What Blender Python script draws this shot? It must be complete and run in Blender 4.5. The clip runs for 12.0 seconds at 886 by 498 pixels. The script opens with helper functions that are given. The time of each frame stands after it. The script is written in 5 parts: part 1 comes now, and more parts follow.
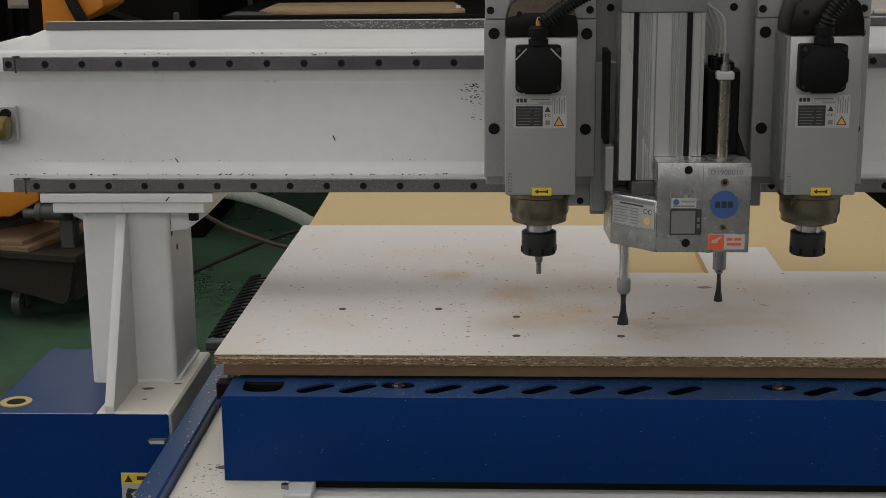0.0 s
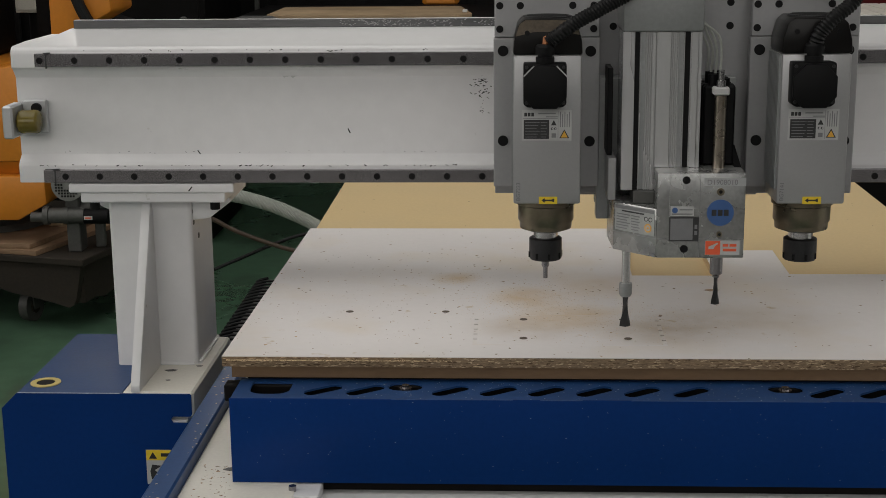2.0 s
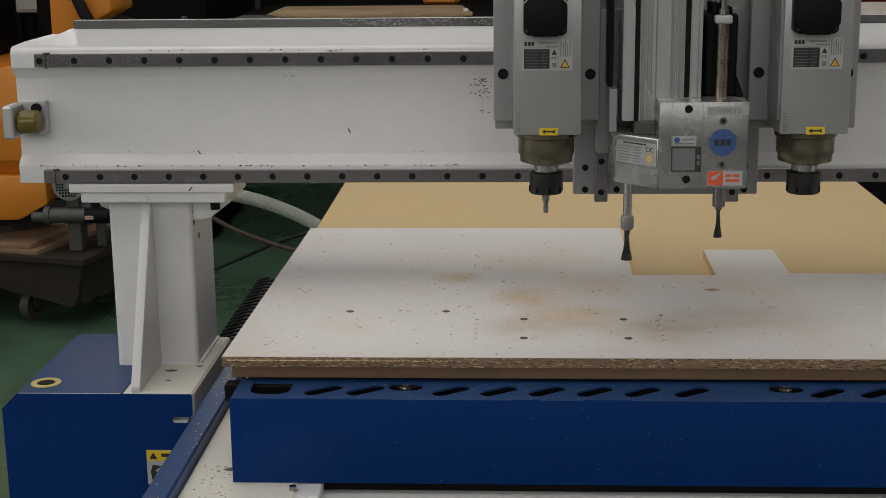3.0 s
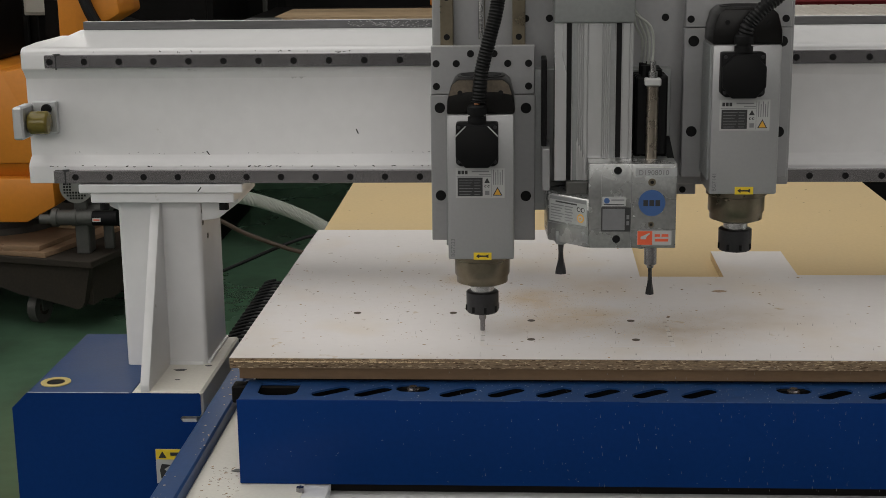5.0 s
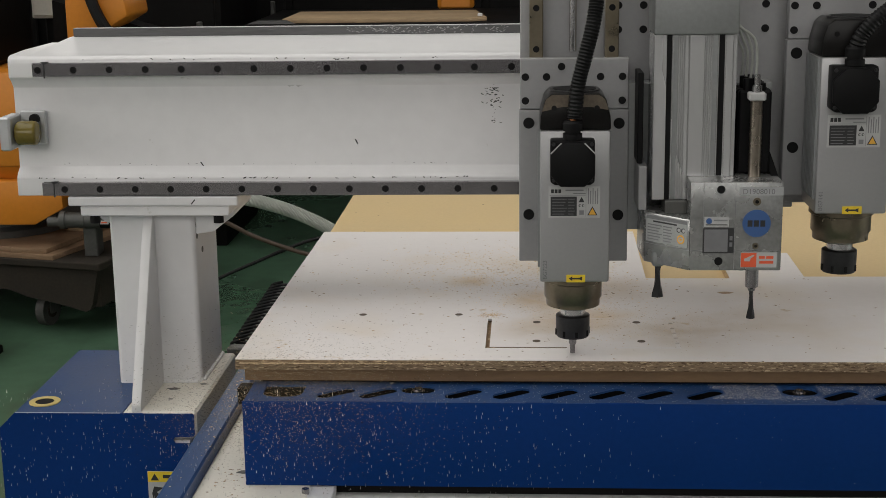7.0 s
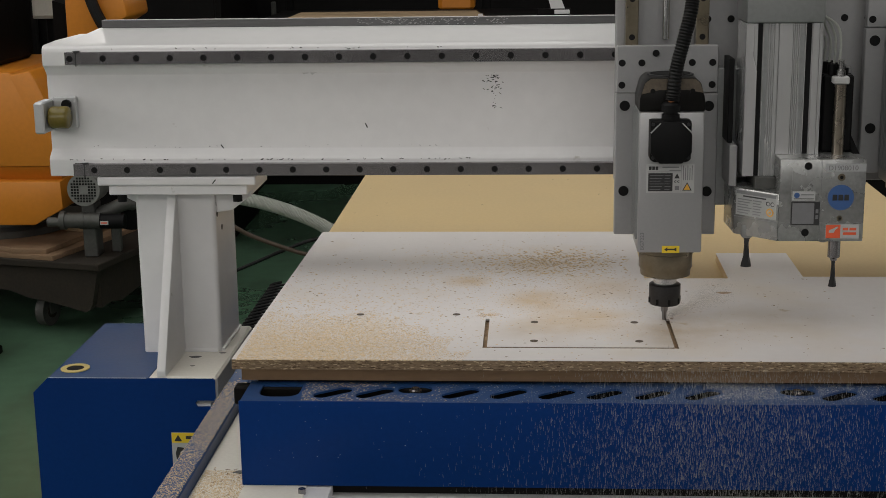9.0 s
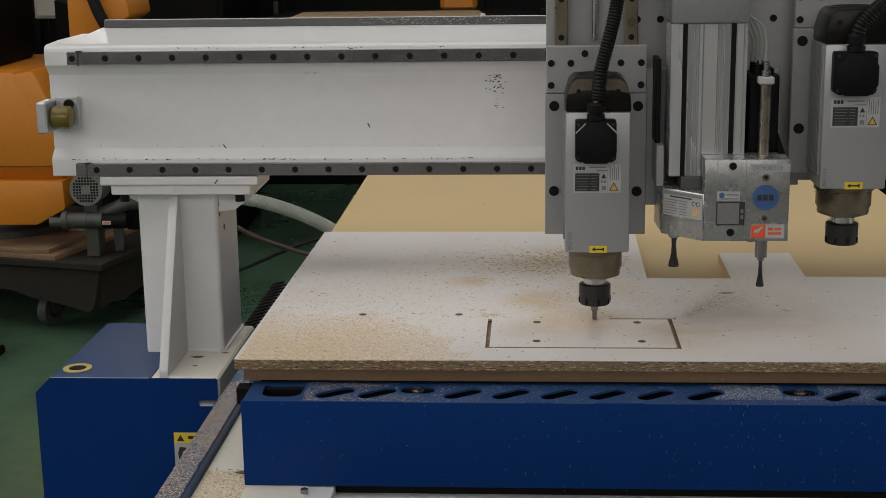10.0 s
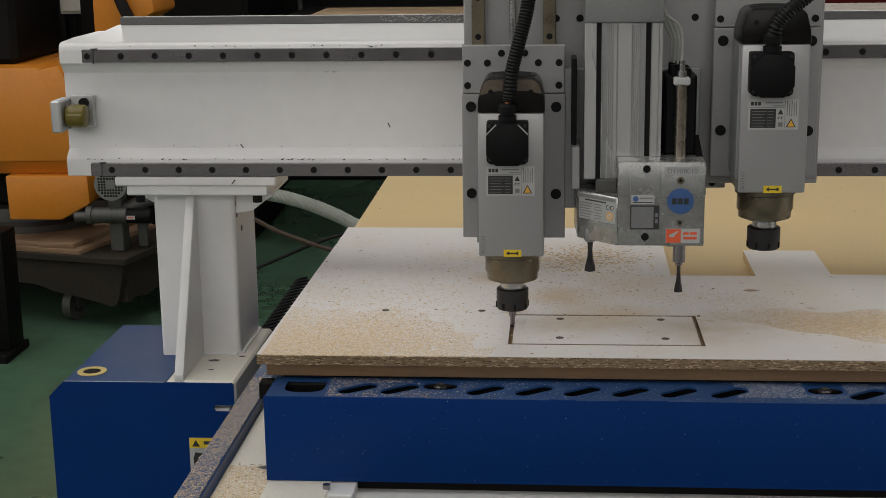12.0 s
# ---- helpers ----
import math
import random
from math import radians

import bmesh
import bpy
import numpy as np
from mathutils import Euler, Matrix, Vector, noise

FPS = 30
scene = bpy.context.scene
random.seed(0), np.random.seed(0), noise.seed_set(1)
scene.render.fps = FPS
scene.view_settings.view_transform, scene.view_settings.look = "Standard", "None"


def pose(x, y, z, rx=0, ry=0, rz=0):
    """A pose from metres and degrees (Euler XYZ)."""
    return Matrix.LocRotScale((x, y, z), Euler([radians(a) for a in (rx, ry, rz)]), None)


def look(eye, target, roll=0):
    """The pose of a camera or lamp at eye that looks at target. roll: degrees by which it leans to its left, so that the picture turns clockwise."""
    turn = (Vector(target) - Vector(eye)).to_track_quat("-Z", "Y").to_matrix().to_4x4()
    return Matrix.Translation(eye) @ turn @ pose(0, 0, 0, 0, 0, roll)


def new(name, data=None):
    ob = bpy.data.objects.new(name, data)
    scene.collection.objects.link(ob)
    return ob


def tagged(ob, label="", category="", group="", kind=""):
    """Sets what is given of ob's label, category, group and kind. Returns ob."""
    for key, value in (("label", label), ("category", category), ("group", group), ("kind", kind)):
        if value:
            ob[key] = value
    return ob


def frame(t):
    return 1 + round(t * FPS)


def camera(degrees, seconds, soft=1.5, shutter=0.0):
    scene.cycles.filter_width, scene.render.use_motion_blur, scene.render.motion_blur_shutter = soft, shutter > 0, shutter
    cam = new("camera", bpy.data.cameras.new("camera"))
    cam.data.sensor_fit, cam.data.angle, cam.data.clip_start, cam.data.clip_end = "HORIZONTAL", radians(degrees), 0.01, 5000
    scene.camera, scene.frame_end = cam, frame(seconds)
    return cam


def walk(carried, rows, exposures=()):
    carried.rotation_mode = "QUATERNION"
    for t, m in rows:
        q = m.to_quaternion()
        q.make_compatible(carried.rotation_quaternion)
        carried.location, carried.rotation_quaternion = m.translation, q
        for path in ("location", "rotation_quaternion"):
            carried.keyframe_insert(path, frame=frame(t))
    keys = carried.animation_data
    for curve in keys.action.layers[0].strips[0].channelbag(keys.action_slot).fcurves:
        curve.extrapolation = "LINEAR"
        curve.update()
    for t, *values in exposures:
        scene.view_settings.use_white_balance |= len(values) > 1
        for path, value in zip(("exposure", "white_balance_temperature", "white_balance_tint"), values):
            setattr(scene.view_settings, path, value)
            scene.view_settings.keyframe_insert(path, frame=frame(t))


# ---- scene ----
# A flat-bed wood router in a workshop. x runs along the gantry beam, y away from the operator.
cam = camera(34.597, 12.0, soft=0.7)
PATH = [
    (0.0, pose(0.4286, -1.9992, 1.4931, 76.524, 0.496, 2.430)),
    (0.5, pose(0.4278, -2.0164, 1.4978, 76.559, 0.531, 2.424)),
    (1.0, pose(0.4264, -2.0033, 1.4937, 76.591, 0.514, 2.508)),
    (1.5, pose(0.4258, -2.0033, 1.4926, 76.648, 0.527, 2.581)),
    (2.0, pose(0.4273, -2.0042, 1.4911, 76.708, 0.537, 2.681)),
    (2.5, pose(0.4288, -2.0034, 1.4920, 76.676, 0.584, 2.716)),
    (3.0, pose(0.4291, -2.0032, 1.4927, 76.657, 0.614, 2.721)),
    (5.0, pose(0.4286, -2.0036, 1.4901, 76.784, 0.671, 2.996)),
    (5.5, pose(0.4294, -2.0042, 1.4895, 76.812, 0.715, 3.079)),
    (6.0, pose(0.4309, -2.0045, 1.4897, 76.841, 0.770, 3.172)),
    (6.5, pose(0.4322, -2.0053, 1.4895, 76.875, 0.806, 3.256)),
    (7.0, pose(0.4339, -2.0045, 1.4887, 76.893, 0.796, 3.326)),
    (9.0, pose(0.4409, -1.9996, 1.4849, 76.948, 0.788, 3.414)),
    (9.5, pose(0.4397, -2.0002, 1.4845, 76.976, 0.800, 3.436)),
    (10.0, pose(0.4404, -1.9977, 1.4848, 76.940, 0.805, 3.500)),
    (10.5, pose(0.4409, -1.9985, 1.4851, 76.886, 0.779, 3.964)),
    (11.0, pose(0.4424, -1.9997, 1.4851, 76.835, 0.748, 4.337)),
    (11.5, pose(0.4421, -2.0014, 1.4842, 76.840, 0.752, 4.475)),
    (12.0, pose(0.4401, -1.9933, 1.4832, 76.806, 0.777, 4.466)),
]
walk(cam, PATH, exposures=[(0.0, -0.74), (3.0, -0.70), (5.0, -0.60), (5.5, -0.41), (6.5, -0.40), (7.2, -0.50), (9.0, -0.66), (10.5, -0.68), (12.0, -0.6)])

# ---- light ----
world = bpy.data.worlds.new("hall_air")
scene.world = world
world.use_nodes = True
world.node_tree.nodes["Background"].inputs["Color"].default_value = (0.9, 0.95, 1.0, 1)
world.node_tree.nodes["Background"].inputs["Strength"].default_value = 0.05


def area_lamp(name, at, target, sx, sy, watts, colour):
    data = bpy.data.lights.new(name, "AREA")
    data.shape, data.size, data.size_y = "RECTANGLE", sx, sy
    data.energy, data.color = watts, colour
    ob = new(name, data)
    ob.matrix_world = look(at, target)
    return ob


# ---- materials ----
def mat(name, colour, rough=0.5, metal=0.0, vary=0.12, scale=6.0, fine=90.0, bump=0.05, rvary=0.1, spots=None, stretch=(1, 1, 1), coat=0.0, spec=0.5):
    """A painted, metal or wooden surface: colour varied at two scales, uneven gloss and fine relief."""
    m = bpy.data.materials.new(name)
    m.use_nodes = True
    nt = m.node_tree
    b = nt.nodes["Principled BSDF"]
    b.inputs["Metallic"].default_value = metal
    b.inputs["Coat Weight"].default_value = coat
    b.inputs["Specular IOR Level"].default_value = spec
    tc = nt.nodes.new("ShaderNodeTexCoord")
    mp = nt.nodes.new("ShaderNodeMapping")
    mp.inputs["Scale"].default_value = stretch
    nt.links.new(tc.outputs["Object"], mp.inputs["Vector"])
    n1, n2 = nt.nodes.new("ShaderNodeTexNoise"), nt.nodes.new("ShaderNodeTexNoise")
    n1.inputs["Scale"].default_value, n1.inputs["Detail"].default_value = scale, 5
    n2.inputs["Scale"].default_value, n2.inputs["Detail"].default_value = fine, 3
    for n in (n1, n2):
        nt.links.new(mp.outputs["Vector"], n.inputs["Vector"])
    mix = nt.nodes.new("ShaderNodeMath")
    mix.operation = "MULTIPLY_ADD"
    nt.links.new(n2.outputs["Fac"], mix.inputs[0])
    mix.inputs[1].default_value = 0.45
    half = nt.nodes.new("ShaderNodeMath")
    half.operation = "MULTIPLY"
    half.inputs[1].default_value = 0.55
    nt.links.new(n1.outputs["Fac"], half.inputs[0])
    nt.links.new(half.outputs[0], mix.inputs[2])
    ramp = nt.nodes.new("ShaderNodeValToRGB")
    ramp.color_ramp.elements[0].position, ramp.color_ramp.elements[1].position = 0.3, 0.7
    lo = [max(0, c * (1 - vary)) for c in colour]
    hi = [min(1, c * (1 + vary)) for c in colour]
    ramp.color_ramp.elements[0].color, ramp.color_ramp.elements[1].color = (*lo, 1), (*hi, 1)
    nt.links.new(mix.outputs[0], ramp.inputs["Fac"])
    out = ramp.outputs["Color"]
    if spots:
        for sc, lim, col, *soft in spots:
            v = nt.nodes.new("ShaderNodeTexNoise")
            v.inputs["Scale"].default_value, v.inputs["Detail"].default_value = sc, 4
            nt.links.new(mp.outputs["Vector"], v.inputs["Vector"])
            r = nt.nodes.new("ShaderNodeValToRGB")
            r.color_ramp.elements[0].position, r.color_ramp.elements[1].position = lim, min(1, lim + (soft[0] if soft else 0.06))
            r.color_ramp.elements[0].color, r.color_ramp.elements[1].color = (0, 0, 0, 1), (1, 1, 1, 1)
            nt.links.new(v.outputs["Fac"], r.inputs["Fac"])
            mx = nt.nodes.new("ShaderNodeMix")
            mx.data_type = "RGBA"
            nt.links.new(r.outputs["Color"], mx.inputs["Factor"])
            nt.links.new(out, mx.inputs["A"])
            mx.inputs["B"].default_value = (*col, 1)
            out = mx.outputs["Result"]
    nt.links.new(out, b.inputs["Base Color"])
    mr = nt.nodes.new("ShaderNodeMapRange")
    mr.inputs["To Min"].default_value, mr.inputs["To Max"].default_value = max(0.02, rough - rvary), min(1, rough + rvary)
    nt.links.new(n1.outputs["Fac"], mr.inputs["Value"])
    nt.links.new(mr.outputs["Result"], b.inputs["Roughness"])
    if bump:
        bp = nt.nodes.new("ShaderNodeBump")
        bp.inputs["Strength"].default_value, bp.inputs["Distance"].default_value = bump, 0.002
        nt.links.new(n2.outputs["Fac"], bp.inputs["Height"])
        nt.links.new(bp.outputs["Normal"], b.inputs["Normal"])
    return m


M_WHITE = mat("white_machine_paint", (0.725, 0.722, 0.73), 0.38, vary=0.04, scale=3, fine=40, bump=0.04, spots=[(26, 0.73, (0.42, 0.40, 0.36))])
M_CREAM = mat("cream_machine_paint", (0.72, 0.69, 0.62), 0.45, vary=0.07, scale=8, fine=160, bump=0.06, spots=[(60, 0.71, (0.4, 0.33, 0.24))])
M_BLUE = mat("blue_enamel", (0.003, 0.031, 0.155), 0.32, spec=0.10, vary=0.1, scale=5, fine=120, bump=0.04)
# Paler than the front enamel: dust and light from above are in this colour.
M_BLUE_DULL = mat("blue_enamel_dusty_lit", (0.014, 0.054, 0.165), 0.4, spec=0.35, vary=0.15, scale=9, fine=140, bump=0.05)
M_BLUE_GLINT = mat("blue_edge_glint", (0.025, 0.07, 0.20), 0.35, vary=0.4, scale=60, fine=200, bump=0.0)
M_STEEL = mat("ground_steel", (0.30, 0.29, 0.30), 0.24, 0.9, vary=0.14, scale=4, fine=60, bump=0.01, stretch=(0.5, 1, 1))
M_STRIP = mat("worn_steel_strip", (0.15, 0.15, 0.152), 0.42, 0.8, vary=0.16, scale=7, fine=120, bump=0.05, stretch=(0.3, 1, 2), spots=[(12, 0.68, (0.12, 0.12, 0.12))])
M_ALU = mat("milled_aluminium", (0.55, 0.56, 0.57), 0.42, 0.75, vary=0.06, scale=6, fine=150, bump=0.03)
M_ALU_PLATE = mat("matt_aluminium_plate", (0.33, 0.33, 0.335), 0.45, 0.4, vary=0.05, scale=4, fine=130, bump=0.03)
M_ALU_DARK = mat("dull_cast_aluminium", (0.3, 0.31, 0.31), 0.45, 0.6, vary=0.1, scale=10, fine=150, bump=0.05)
M_BLOCK = mat("machined_block_aluminium", (0.35, 0.355, 0.35), 0.27, 0.7, vary=0.3, scale=24, fine=180, bump=0.03)
M_EXTR = mat("extruded_aluminium", (0.57, 0.57, 0.575), 0.26, 0.55, vary=0.05, scale=5, fine=120, bump=0.02, stretch=(1, 1, 0.15))
M_SPINDLE = mat("silver_spindle_housing", (0.385, 0.385, 0.39), 0.36, 0.4, vary=0.04, scale=5, fine=200, bump=0.03)
M_BLACK = mat("black_plastic", (0.004, 0.004, 0.0045), 0.55, spec=0.16, vary=0.2, scale=20, fine=200, bump=0.05)
M_RUBBER = mat("black_rubber", (0.006, 0.006, 0.0065), 0.5, spec=0.25, vary=0.2, scale=20, fine=200, bump=0.05)
M_HOLE = mat("black_bolt", (0.005, 0.005, 0.0055), 0.6, spec=0.2, vary=0.2, bump=0.0)
M_BRONZE = mat("bronzed_steel", (0.21, 0.18, 0.13), 0.3, 0.9, vary=0.14, scale=30, fine=160, bump=0.03)
M_NUT = mat("blackened_collet_nut", (0.04, 0.04, 0.042), 0.4, 0.6, vary=0.2, scale=40, fine=200)
M_CHROME = mat("bright_steel", (0.6, 0.6, 0.6), 0.22, 1.0, vary=0.08, scale=30, fine=150, bump=0.02)
M_BRASS = mat("bronze_grey_steel_tube", (0.36, 0.315, 0.26), 0.28, 1.0, vary=0.08, scale=30, fine=150, bump=0.02)
M_LABEL = mat("paper_label", (0.47, 0.47, 0.47), 0.5, vary=0.03, scale=30, fine=300, bump=0.0)
M_PLATE = mat("silver_foil_label", (0.42, 0.43, 0.43), 0.35, 0.4, vary=0.1, scale=40, bump=0.0)
M_INK = mat("black_print", (0.025, 0.025, 0.027), 0.5, vary=0.1, bump=0.0)
M_GREY_INK = mat("grey_print", (0.2, 0.2, 0.21), 0.5, vary=0.1, bump=0.0)
M_FAINT = mat("faint_grey_film", (0.52, 0.52, 0.52), 0.4, vary=0.15, bump=0.0)
M_SMUDGE = mat("grey_oil_film", (0.36, 0.36, 0.36), 0.4, vary=0.2, bump=0.0)
M_PALE_PLY = mat("pale_plywood", (0.42, 0.30, 0.18), 0.75, vary=0.25, scale=8, fine=80, bump=0.12, stretch=(0.3, 1, 1))
M_YELLOW = mat("yellow_sticker", (0.8, 0.58, 0.03), 0.45, vary=0.05, bump=0.0)
M_RING = mat("pale_yellow_ring", (0.62, 0.5, 0.17), 0.45, vary=0.08, scale=60)
M_ORANGE_INK = mat("amber_print", (0.75, 0.4, 0.05), 0.45, vary=0.05, bump=0.0)
M_RED = mat("red_sticker", (0.8, 0.12, 0.045), 0.45, vary=0.05, bump=0.0)
M_DISC = mat("blue_sticker", (0.045, 0.11, 0.29), 0.42, vary=0.06, scale=40, bump=0.0)
M_URETHANE = mat("amber_urethane", (0.15, 0.115, 0.02), 0.22, vary=0.15, scale=30, fine=200)
M_MELAMINE = mat("white_melamine", (0.64, 0.61, 0.60), 0.5, spec=0.28, vary=0.035, scale=5, fine=60, bump=0.02, spots=[(4.2, 0.52, (0.60, 0.50, 0.37), 0.4), (30, 0.70, (0.5, 0.42, 0.32))])
def stained(m, stains):
    """Soft uneven stains with a place and size of their own on a level face."""
    nt = m.node_tree
    b = nt.nodes["Principled BSDF"]
    tc = nt.nodes.new("ShaderNodeTexCoord")
    n = nt.nodes.new("ShaderNodeTexNoise")
    n.inputs["Scale"].default_value, n.inputs["Detail"].default_value = 17, 6
    nt.links.new(tc.outputs["Object"], n.inputs["Vector"])
    for x, y, rx, ry, amount, colour in stains:
        mp = nt.nodes.new("ShaderNodeMapping")
        mp.inputs["Location"].default_value = (-x / rx, -y / ry, 0)
        mp.inputs["Scale"].default_value = (1 / rx, 1 / ry, 0)
        nt.links.new(tc.outputs["Object"], mp.inputs["Vector"])
        ln = nt.nodes.new("ShaderNodeVectorMath")
        ln.operation = "LENGTH"
        nt.links.new(mp.outputs["Vector"], ln.inputs[0])
        mr = nt.nodes.new("ShaderNodeMapRange")
        mr.interpolation_type = "SMOOTHSTEP"
        for key, v in (("From Min", 1.0), ("From Max", 0.0), ("To Min", 0.0), ("To Max", 2.4 * amount)):
            mr.inputs[key].default_value = v
        nt.links.new(ln.outputs["Value"], mr.inputs["Value"])
        mu = nt.nodes.new("ShaderNodeMath")
        mu.operation, mu.use_clamp = "MULTIPLY", True
        nt.links.new(mr.outputs["Result"], mu.inputs[0])
        nt.links.new(n.outputs["Fac"], mu.inputs[1])
        mx = nt.nodes.new("ShaderNodeMix")
        mx.data_type = "RGBA"
        nt.links.new(mu.outputs[0], mx.inputs["Factor"])
        nt.links.new(b.inputs["Base Color"].links[0].from_socket, mx.inputs["A"])
        mx.inputs["B"].default_value = (*colour, 1)
        nt.links.new(mx.outputs["Result"], b.inputs["Base Color"])


TAN, GREYTAN = (0.54, 0.37, 0.17), (0.42, 0.32, 0.21)
stained(M_MELAMINE, [(0.325, 0.478, 0.06, 0.06, 0.55, TAN), (0.453, 0.35, 0.085, 0.10, 0.6, TAN), (0.46, 0.17, 0.13, 0.10, 0.45, GREYTAN), (0.52, 0.24, 0.13, 0.12, 0.5, TAN),
                     (0.68, 0.16, 0.16, 0.11, 0.55, GREYTAN), (0.80, 0.22, 0.22, 0.12, 0.3, GREYTAN), (0.57, 0.42, 0.12, 0.14, 0.35, TAN)])


def grainy(m, spread):
    """Every loose grain gets a tone of its own."""
    nt = m.node_tree
    b = nt.nodes["Principled BSDF"]
    g = nt.nodes.new("ShaderNodeNewGeometry")
    mr = nt.nodes.new("ShaderNodeMapRange")
    mr.inputs["To Min"].default_value, mr.inputs["To Max"].default_value = 1 - spread, 1 + spread
    nt.links.new(g.outputs["Random Per Island"], mr.inputs["Value"])
    hs = nt.nodes.new("ShaderNodeHueSaturation")
    nt.links.new(mr.outputs["Result"], hs.inputs["Value"])
    nt.links.new(b.inputs["Base Color"].links[0].from_socket, hs.inputs["Color"])
    nt.links.new(hs.outputs["Color"], b.inputs["Base Color"])


M_CHIP = mat("chipboard_edge", (0.235, 0.165, 0.1), 0.85, vary=0.45, scale=330, fine=700, bump=0.5, stretch=(0.24, 1, 1), spots=[(520, 0.58, (0.55, 0.42, 0.27)), (430, 0.58, (0.10, 0.06, 0.03))])
M_MDF = mat("yellow_mdf", (0.64, 0.475, 0.235), 0.75, vary=0.05, scale=4, fine=120, bump=0.08)
M_MDF_EDGE = mat("brown_shaded_mdf_edge", (0.17, 0.105, 0.055), 0.8, vary=0.14, scale=30, fine=200, bump=0.2, stretch=(0.3, 1, 1))
M_DUST = mat("pale_wood_chips", (0.60, 0.455, 0.275), 0.9, vary=0.28, scale=120, fine=500, bump=0.0)
M_STAIN = mat("tan_wood_dust", (0.56, 0.42, 0.27), 0.9, vary=0.25, scale=60, fine=300, bump=0.0)
M_FLY = mat("pale_flying_dust", (0.52, 0.5, 0.47), 0.9, vary=0.2, scale=100, bump=0.0)
M_MOTE = mat("airborne_dust", (0.5, 0.48, 0.45), 0.9, vary=0.2, scale=100, bump=0.0)
M_MOTE.node_tree.nodes["Principled BSDF"].inputs["Alpha"].default_value = 0.6
M_TAN_MOTE = mat("airborne_tan_dust", (0.45, 0.33, 0.19), 0.9, vary=0.2, scale=100, bump=0.0)
M_TAN_MOTE.node_tree.nodes["Principled BSDF"].inputs["Alpha"].default_value = 0.45
M_SAWN_LIT = mat("lit_sawn_chipboard", (0.62, 0.46, 0.26), 0.9, vary=0.25, scale=160, fine=500, bump=0.3)
M_CUT = mat("fresh_milled_chipboard", (0.30, 0.2, 0.115), 0.9, vary=0.35, scale=150, fine=500, bump=0.2)
M_BORE = mat("dark_bored_hole", (0.085, 0.065, 0.045), 0.9, vary=0.3, scale=200, bump=0.0)
M_SPECK = mat("brown_wood_specks", (0.30, 0.215, 0.14), 0.9, vary=0.4, scale=120, fine=500, bump=0.0)
for m, spread in ((M_DUST, 0.2), (M_STAIN, 0.3), (M_FLY, 0.3), (M_SPECK, 0.45)):
    grainy(m, spread)
M_FLOOR = mat("green_floor_paint", (0.075, 0.145, 0.092), 0.28, vary=0.35, scale=1.3, fine=14, bump=0.04, spots=[(2.2, 0.6, (0.03, 0.045, 0.03), 0.15), (9, 0.72, (0.12, 0.14, 0.1)), (3.7, 0.62, (0.07, 0.11, 0.075), 0.12)])
M_BOUNCE = mat("grey_bounce_slab", (0.30, 0.295, 0.285), 0.45, vary=0.15, scale=1.1, fine=30, bump=0.05, spots=[(2.5, 0.62, (0.2, 0.195, 0.19), 0.12)])
M_WALL = mat("dark_hall_cladding", (0.03, 0.03, 0.032), 0.8, vary=0.25, scale=0.7, fine=8)
# Dark steel; also colours the blocks that stand in for shade.
M_DARK = mat("dark_steel_and_shade", (0.006, 0.0055, 0.0055), 0.6, spec=0.12, vary=0.3, scale=5, fine=60)
M_ORANGE = mat("orange_machine_paint", (0.62, 0.22, 0.02), 0.42, vary=0.08, scale=4, fine=60, bump=0.05)
M_PLY = mat("brown_plywood", (0.27, 0.17, 0.10), 0.75, vary=0.25, scale=8, fine=80, bump=0.12, stretch=(0.3, 1, 1))
M_OLDWOOD = mat("dark_old_timber", (0.024, 0.018, 0.012), 0.85, vary=0.4, scale=12, fine=90, bump=0.3)
M_GREYMETAL = mat("grey_motor_paint", (0.085, 0.085, 0.08), 0.5, 0.3, vary=0.2, scale=15, fine=100)
M_FAN = mat("pale_grey_fan_paint", (0.2, 0.2, 0.19), 0.5, 0.2, vary=0.15, scale=15, fine=100)
M_HOSE = mat("clear_spiral_hose", (0.36, 0.375, 0.34), 0.35, vary=0.12, scale=20, fine=150)
M_BROWN_CABLE = mat("brown_cable", (0.06, 0.036, 0.022), 0.55, vary=0.2)
M_TAN_CABLE = mat("copper_cable_sheath", (0.42, 0.16, 0.06), 0.5, vary=0.2)
M_WORNCAP = mat("worn_black_cap", (0.0055, 0.005, 0.0048), 0.32, spec=0.22, vary=0.3, scale=10, fine=200)
M_DUSTY = mat("brown_dust_film", (0.10, 0.078, 0.055), 0.6, vary=0.4, scale=40, fine=200, bump=0.0)
M_WORN_GLINT = mat("worn_edge_glint", (0.42, 0.46, 0.52), 0.35, 0.3, vary=0.3, scale=40, fine=200, bump=0.0)
M_PALE = mat("pale_slats", (0.6, 0.56, 0.5), 0.7, vary=0.12, scale=4, fine=60)
M_DARKRED = mat("dark_red_paint", (0.2, 0.015, 0.02), 0.5, vary=0.2)
# Glowing face shared by the added roof panel and window bands.
M_GLOW_PANEL = bpy.data.materials.new("added_light_panel")
M_GLOW_PANEL.use_nodes = True
M_GLOW_PANEL.node_tree.nodes["Principled BSDF"].inputs["Emission Color"].default_value = (1, 0.98, 0.94, 1)
M_GLOW_PANEL.node_tree.nodes["Principled BSDF"].inputs["Emission Strength"].default_value = 1.5


